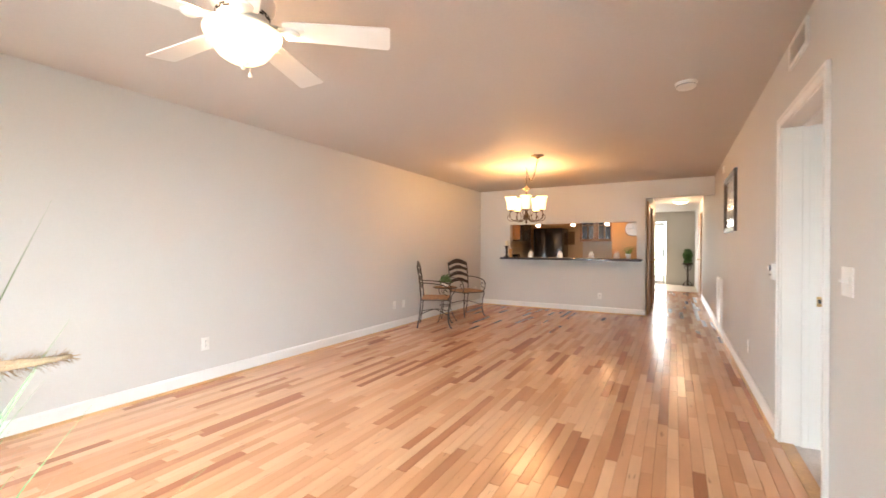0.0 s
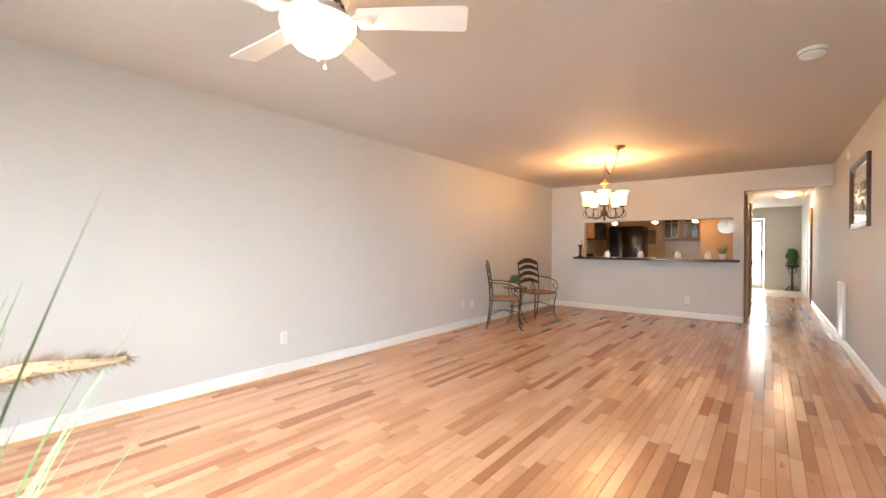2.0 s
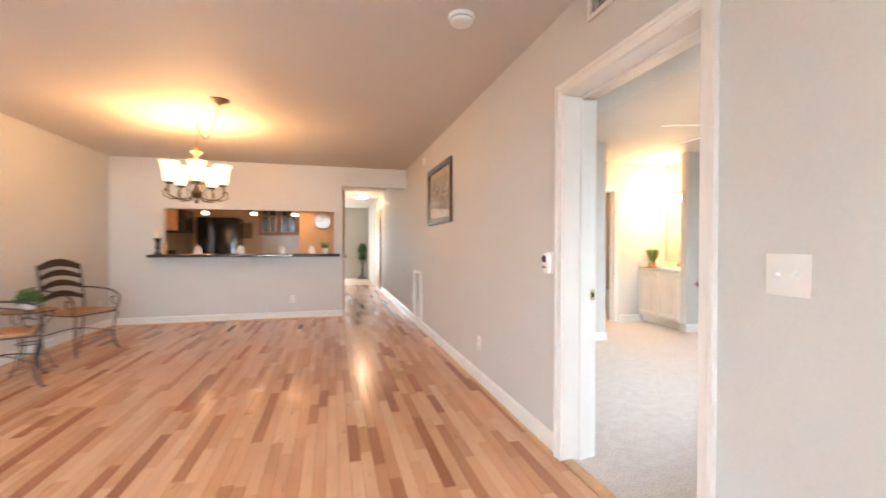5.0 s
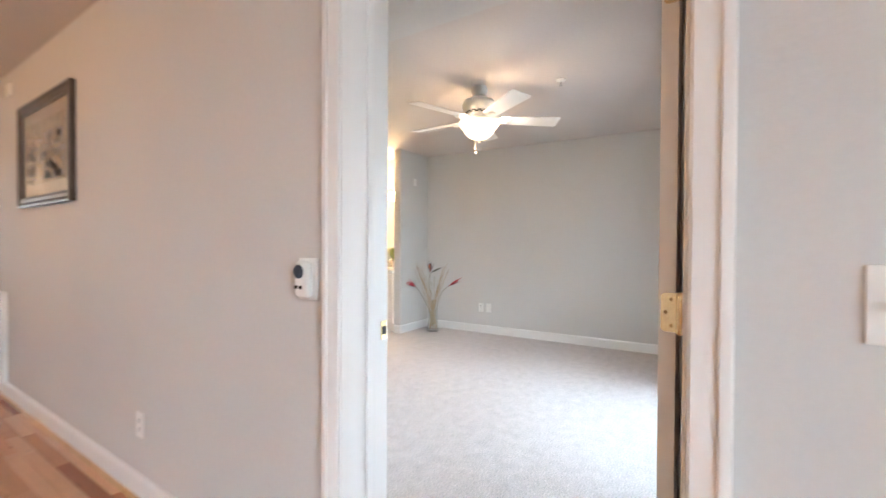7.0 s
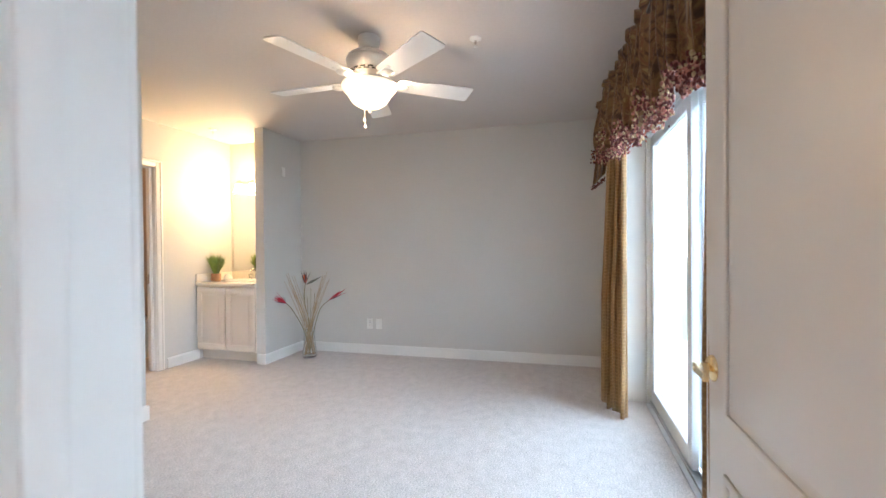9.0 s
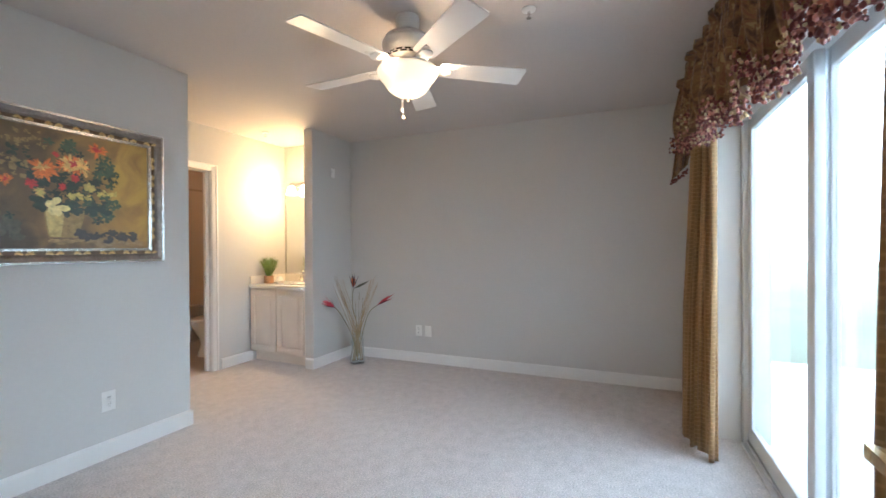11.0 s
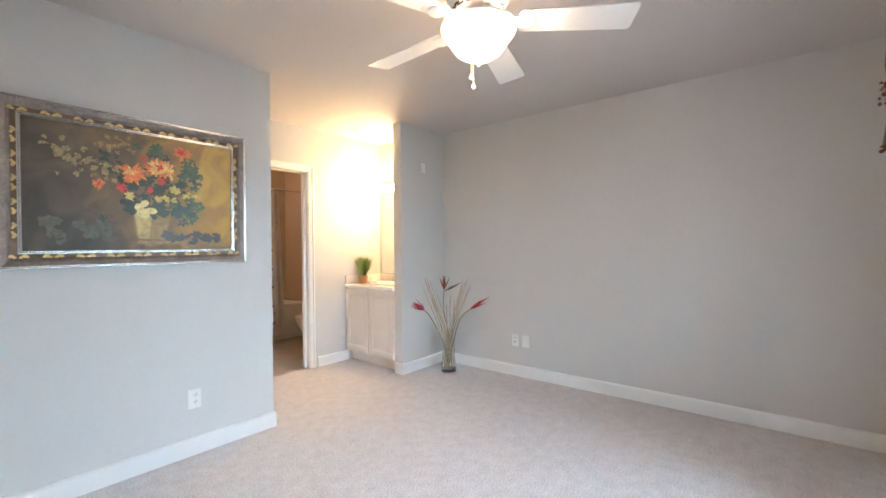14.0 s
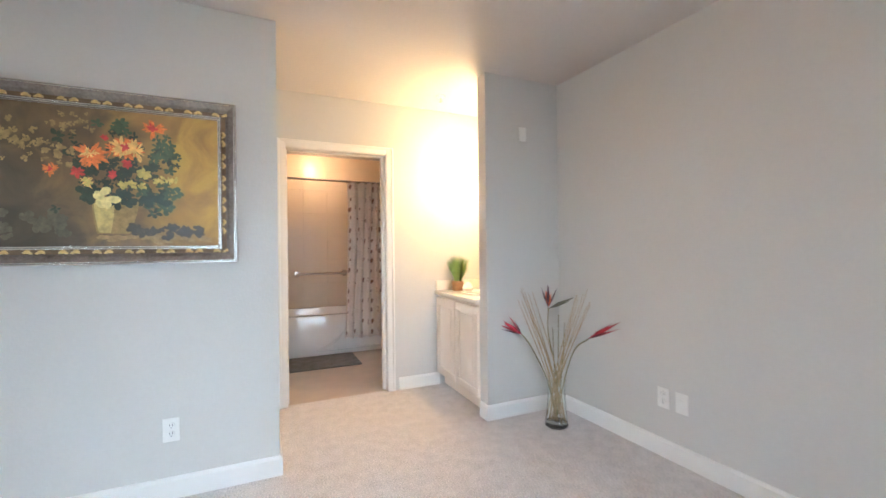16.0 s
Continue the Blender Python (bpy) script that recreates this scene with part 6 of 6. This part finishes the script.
rl_ = thing("balcony_railing", "white metal balcony railing with thin balusters", "railing", (0, 0, 0))
box("top_rail", (XB, 6.5, -1.32, -1.26, 1.0, 1.045), VINYL, rl_, bevel=0.008)
box("bottom_rail", (XB, 6.5, -1.305, -1.275, 0.03, 0.065), VINYL, rl_, bevel=0.004)
bal = mesh_of("baluster", (lambda b_: (add_box(b_, -0.009, 0.009, -0.009, 0.009, 0.065, 1.0), b_)[1])(bmesh.new()), VINYL)
for i in range(46):
    o = new("baluster", bal)
    o.parent = rl_
    o.location = (XB + 0.08 + i * 0.122, -1.29, 0)
for x in (XB + 0.02, 3.6, 6.46):
    box("post", (x - 0.025, x + 0.025, -1.315, -1.265, -0.05, 1.0), VINYL, rl_, bevel=0.003)
mt = thing("door_mat", "dark patterned mat lying on the balcony floor", "mat", (3.0, 1.25, -0.05), 12)
box("mat", (-0.45, 0.45, -0.3, 0.3, 0.0, 0.012), material("navy_mat", (0.06, 0.08, 0.12), 0.9, vary=0.4, scale=12), mt, bevel=0.004)
tagged(box("ground", (-400, 400, -400, 400, -3.4, -3.2), material("lawn_and_paving", (0.20, 0.22, 0.14), 0.9, vary=0.3, scale=0.2, grain=0.2, grain_scale=4)), kind="structure")


structure("backdrop", [(-230, 150, -90.2, -90, -3.2, 70), (149.8, 150, -90, 40, -3.2, 70)], BACKDROP, "pale bright hazy sky")
structure("backdrop_entry", [(-60, 60, 76, 76.2, -3.2, 40)], ENTRY_HAZE, "pale daylight beyond the entry")


def tree(place, h, r, seed):
    ob = thing("tree", "broad leafy green tree beyond the balcony", "tree", place)
    r_ = random.Random(seed)
    bm_ = bmesh.new()
    add_tube(bm_, [(0, 0, 0), (0.05, 0.02, h * 0.3), (0.0, 0.1, h * 0.55)], [0.16, 0.12, 0.08], 8)
    for k in range(6):
        a = k * 1.05
        add_tube(bm_, [(0, 0.05, h * 0.42), (r * 0.4 * math.cos(a), r * 0.4 * math.sin(a), h * 0.62), (r * 0.75 * math.cos(a), r * 0.75 * math.sin(a), h * 0.8)], [0.06, 0.04, 0.015], 6)
    part("trunk", bm_, DARKWOOD, ob, smooth=True)
    cb_ = bmesh.new()
    for k in range(26):
        a, q = r_.uniform(0, 6.28), r * r_.uniform(0.1, 0.85)
        c = Vector((q * math.cos(a), q * math.sin(a), h * r_.uniform(0.5, 0.95)))
        for _ in range(110):
            v = Vector((r_.gauss(0, 1), r_.gauss(0, 1), r_.gauss(0, 0.7))) * r * 0.16
            m = Matrix.Translation(c + v) @ pose(0, 0, 0, r_.uniform(0, 180), r_.uniform(0, 180), r_.uniform(0, 360))
            s = r_.uniform(0.06, 0.13)
            cb_.faces.new([cb_.verts.new(m @ Vector(t)) for t in ((-s, 0, 0), (0, s * 0.5, 0), (s, 0, 0), (0, -s * 0.5, 0))])
    part("crown", cb_, LEAF, ob)


for i, (x, y, h, r) in enumerate(((5.5, -6.5, 5.0, 2.2), (8.5, -9.0, 6.0, 2.6), (3.0, -11.0, 5.4, 2.4), (12.0, -12.0, 6.5, 3.0))):
    tree((x, y, -3.2), h, r, 40 + i)

# ---- bathroom ----
tub = thing("bathtub", "white built-in bathtub with a panelled apron", "bathtub", (0, 0, 0))
bm = bmesh.new()
TY0, TY1, TX0, TX1, TZ = 8.30, 9.045, 2.555, 4.615, 0.46
add_box(bm, TX0, TX1, TY0, TY0 + 0.07, 0, TZ, bevel=0.012)
add_box(bm, TX0, TX1, TY1 - 0.05, TY1, 0, TZ, bevel=0.008)
add_box(bm, TX0, TX0 + 0.09, TY0 + 0.06, TY1 - 0.04, 0, TZ, bevel=0.008)
add_box(bm, TX1 - 0.12, TX1, TY0 + 0.06, TY1 - 0.04, 0, TZ, bevel=0.008)
add_box(bm, TX0 + 0.05, TX1 - 0.05, TY0 + 0.05, TY1 - 0.03, 0.02, 0.10)
part("shell", bm, CERAMIC, tub, smooth=True)
bm = bmesh.new()
arc = curve_points([(3.25, TY0 - 0.004, 0.06), (3.42, TY0 - 0.006, 0.13), (3.62, TY0 - 0.006, 0.30), (3.9, TY0 - 0.004, 0.36)], 20)
add_tube(bm, arc, 0.012, 6)
add_tube(bm, [(3.25, TY0 - 0.004, 0.06), (4.35, TY0 - 0.004, 0.06)], 0.010, 6)
part("apron_relief", bm, CERAMIC, tub, smooth=True)
sur = tagged(new("tub_surround"), kind="structure")
tile_me = mesh_of("tile", (lambda b_: (add_box(b_, 0.002, 0.298, -0.008, 0.0, 0.002, 0.298, bevel=0.002), b_)[1])(bmesh.new()), TILEWALL)
for i in range(6):
    for j in range(6):
        o = new("tile", tile_me)
        o.parent = sur
        o.location = (2.575 + i * 0.303, 9.048, 0.47 + j * 0.303)
gb = thing("grab_bar", "brushed metal grab bar on the tub wall", "grab bar", (0, 0, 0))
tube("bar", curve_points([(3.10, 9.04, 0.90), (3.105, 8.985, 0.90), (3.14, 8.97, 0.90), (3.66, 8.97, 0.90), (3.695, 8.985, 0.90), (3.70, 9.04, 0.90)], 40), 0.016, CHROME, gb)
for x in (3.10, 3.70):
    lathe("flange", [(0.04, 0), (0.04, 0.008), (0.02, 0.012)], CHROME, gb, m=pose(x, 9.04, 0.90, 90), steps=20)
rod = thing("shower_rod", "chrome shower curtain rod above the bathtub", "rod", (0, 0, 0))
tube("tube", [(2.552, 8.27, 2.00), (4.618, 8.27, 2.00)], 0.013, CHROME, rod)
SHC = material("shower_cloth", (0.78, 0.70, 0.62), 0.8, vary=0.05, scale=10)
SHELLS = material("shell_print", (0.30, 0.17, 0.12), 0.8, vary=0.3, scale=20)
sc_ = thing("shower_curtain", "beige shower curtain printed with brown shells", "shower curtain", (0, 0, 0))


def shower_fn(u, v):
    a = 2 * math.pi * 5.5 * u
    return Vector((3.60 + 0.52 * u + 0.02 * math.sin(3 * v + 5 * u) - 0.05 * v * (1 - u), 8.26 + 0.030 * math.sin(a) * (0.7 + 0.5 * v) - 0.03 * v, 1.985 - 1.80 * v - 0.012 * math.sin(a + 1)))


sheet("cloth", shower_fn, 110, 20, SHC, sc_, 1.4, 1.8)
bm = bmesh.new()
rr = random.Random(52)
for j in range(15):
    for i in range(9):
        u0, v0 = (i + 0.5 + 0.25 * (j % 2) + rr.uniform(-0.12, 0.12)) / 9.5, (j + 0.5 + rr.uniform(-0.15, 0.15)) / 15
        ru, rv, n = rr.uniform(0.022, 0.04), rr.uniform(0.012, 0.021), 10
        ctr = shower_fn(u0, v0) + Vector((0, -0.004, 0))
        pts = [bm.verts.new(shower_fn(min(1, max(0, u0 + ru * math.cos(k * 2 * math.pi / n))), v0 + rv * math.sin(k * 2 * math.pi / n)) + Vector((0, -0.004, 0))) for k in range(n)]
        cv = bm.verts.new(ctr)
        for k in range(n):
            bm.faces.new((cv, pts[k], pts[(k + 1) % n]))
tagged(part("shell_pattern", bm, SHELLS, sc_, "brown printed shells"), kind="stuff")
for i in range(9):
    u = i / 8.6
    p = shower_fn(u, 0.0)
    tube("ring", [(p.x, 8.27 + 0.021 * math.cos(k * math.pi / 6), 1.997 + 0.021 * math.sin(k * math.pi / 6)) for k in range(13)], 0.0025, CHROME, sc_, sides=5)
rug = thing("bath_rug", "grey-blue bath rug lying before the bathtub", "rug", (3.2, 8.02, 0.0), 0)
RUG = material("rug_grey", (0.20, 0.21, 0.22), 0.95, vary=0.2, scale=12, grain=0.3, grain_scale=120, bump=1.0, bump_scale=150)
box("rug_body", (-0.42, 0.44, -0.27, 0.25, 0.0, 0.016), RUG, rug, bevel=0.007)
wc = thing("toilet", "white ceramic toilet with a closed lid", "toilet", (4.60, 7.50, 0.0), 90)
lathe("bowl", [(0.0, 0.0), (0.13, 0.0), (0.125, 0.03), (0.10, 0.12), (0.11, 0.2), (0.16, 0.30), (0.185, 0.37), (0.185, 0.395), (0.0, 0.396)], CERAMIC, wc, m=pose(0, 0.46, 0) @ Matrix.Diagonal((1.0, 1.3, 1, 1)), steps=32)
lathe("seat_lid", [(0.0, 0.397), (0.19, 0.397), (0.195, 0.41), (0.19, 0.428), (0.15, 0.436), (0.0, 0.437)], CERAMIC, wc, m=pose(0, 0.45, 0) @ Matrix.Diagonal((1.0, 1.28, 1, 1)), steps=32)
box("tank", (-0.22, 0.22, 0.01, 0.20, 0.38, 0.74), CERAMIC, wc, bevel=0.02)
box("tank_lid", (-0.235, 0.235, 0.0, 0.21, 0.741, 0.78), CERAMIC, wc, bevel=0.012)
box("foot", (-0.09, 0.09, 0.12, 0.42, 0.0, 0.375), CERAMIC, wc, bevel=0.03)
rcl = thing("recessed_light", "round recessed ceiling light, lit, above the bathtub", "ceiling light", (3.32, 8.62, H))
lathe("ring", [(0.10, 0), (0.10, -0.008), (0.08, -0.01), (0.078, 0.0)], PLASTIC, rcl, steps=28)
lathe("lens", [(0.078, -0.002), (0.05, -0.012), (0.0, -0.014)], SPOT, rcl, "lit lens", steps=28)
bulb("bath_bulb", (3.32, 8.62, H - 0.12), 22, (1.0, 0.60, 0.30), 0.07)
pk = thing("pocket_door", "cream painted pocket door edge in the bathroom doorway", "door", (0, 0, 0))
box("leaf", (3.62, 3.648, BV + 0.035, BV + 0.07, 0.01, 1.995), DOORPAINT, pk, bevel=0.003)
box("pull", (3.617, 3.6205, BV + 0.044, BV + 0.061, 0.86, 0.96), CHROME, pk)

# ---- laminate strips, nearest ones as pieces of the floor ----
floor = tagged(new("floor"), "glossy warm brown laminate strip floor", kind="structure")
W = 0.062
rng = random.Random(5)
LENGTHS = (0.34, 0.46, 0.62, 0.84)


def strip_data(ln):
    c, g = 0.0012, 0.0005
    vs = [(g, g, -0.012), (W - g, g, -0.012), (W - g, ln - g, -0.012), (g, ln - g, -0.012),
          (g, g, -c), (W - g, g, -c), (W - g, ln - g, -c), (g, ln - g, -c),
          (g + c, g + c, 0), (W - g - c, g + c, 0), (W - g - c, ln - g - c, 0), (g + c, ln - g - c, 0)]
    fs = [(8, 9, 10, 11)]
    for k in range(4):
        j = (k + 1) % 4
        fs += [(k, j, 4 + j, 4 + k), (4 + k, 4 + j, 8 + j, 8 + k)]
    return vs, fs


strip_meshes = {}
for ln in LENGTHS:
    vs, fs = strip_data(ln)
    me = bpy.data.meshes.new("strip")
    me.from_pydata(vs, [], fs)
    me.materials.append(PLANK)
    strip_meshes[ln] = me
rest_v, rest_f, made = [], [], 0
rows_n = int((XR + 0.04 - XL) / W) + 1
for r in range(rows_n):
    x = XL + r * W
    y = YS - rng.random() * 0.6
    while y < 13.6:
        ln = rng.choice(LENGTHS)
        if x > XR + 0.03 - W * 0.3:
            break
        inside = y < 8.3 or (HX0 - 0.1 < x)
        if inside or y < YF + 0.1:
            if made < 300 and 1.4 < y < 4.2 and -1.55 < x < 0.64:
                s = new("strip", strip_meshes[ln])
                s.parent = floor
                s.location = (x, y, 0)
                made += 1
            else:
                vs, fs = strip_data(ln)
                k = len(rest_v)
                rest_v += [(a + x, b + y, c) for a, b, c in vs]
                rest_f += [tuple(i + k for i in f) for f in fs]
        y += ln
me = bpy.data.meshes.new("strips_far")
me.from_pydata(rest_v, [], rest_f)
me.materials.append(PLANK_REST)
rest = tagged(new("strips_far", me), kind="stuff")
rest.parent = floor
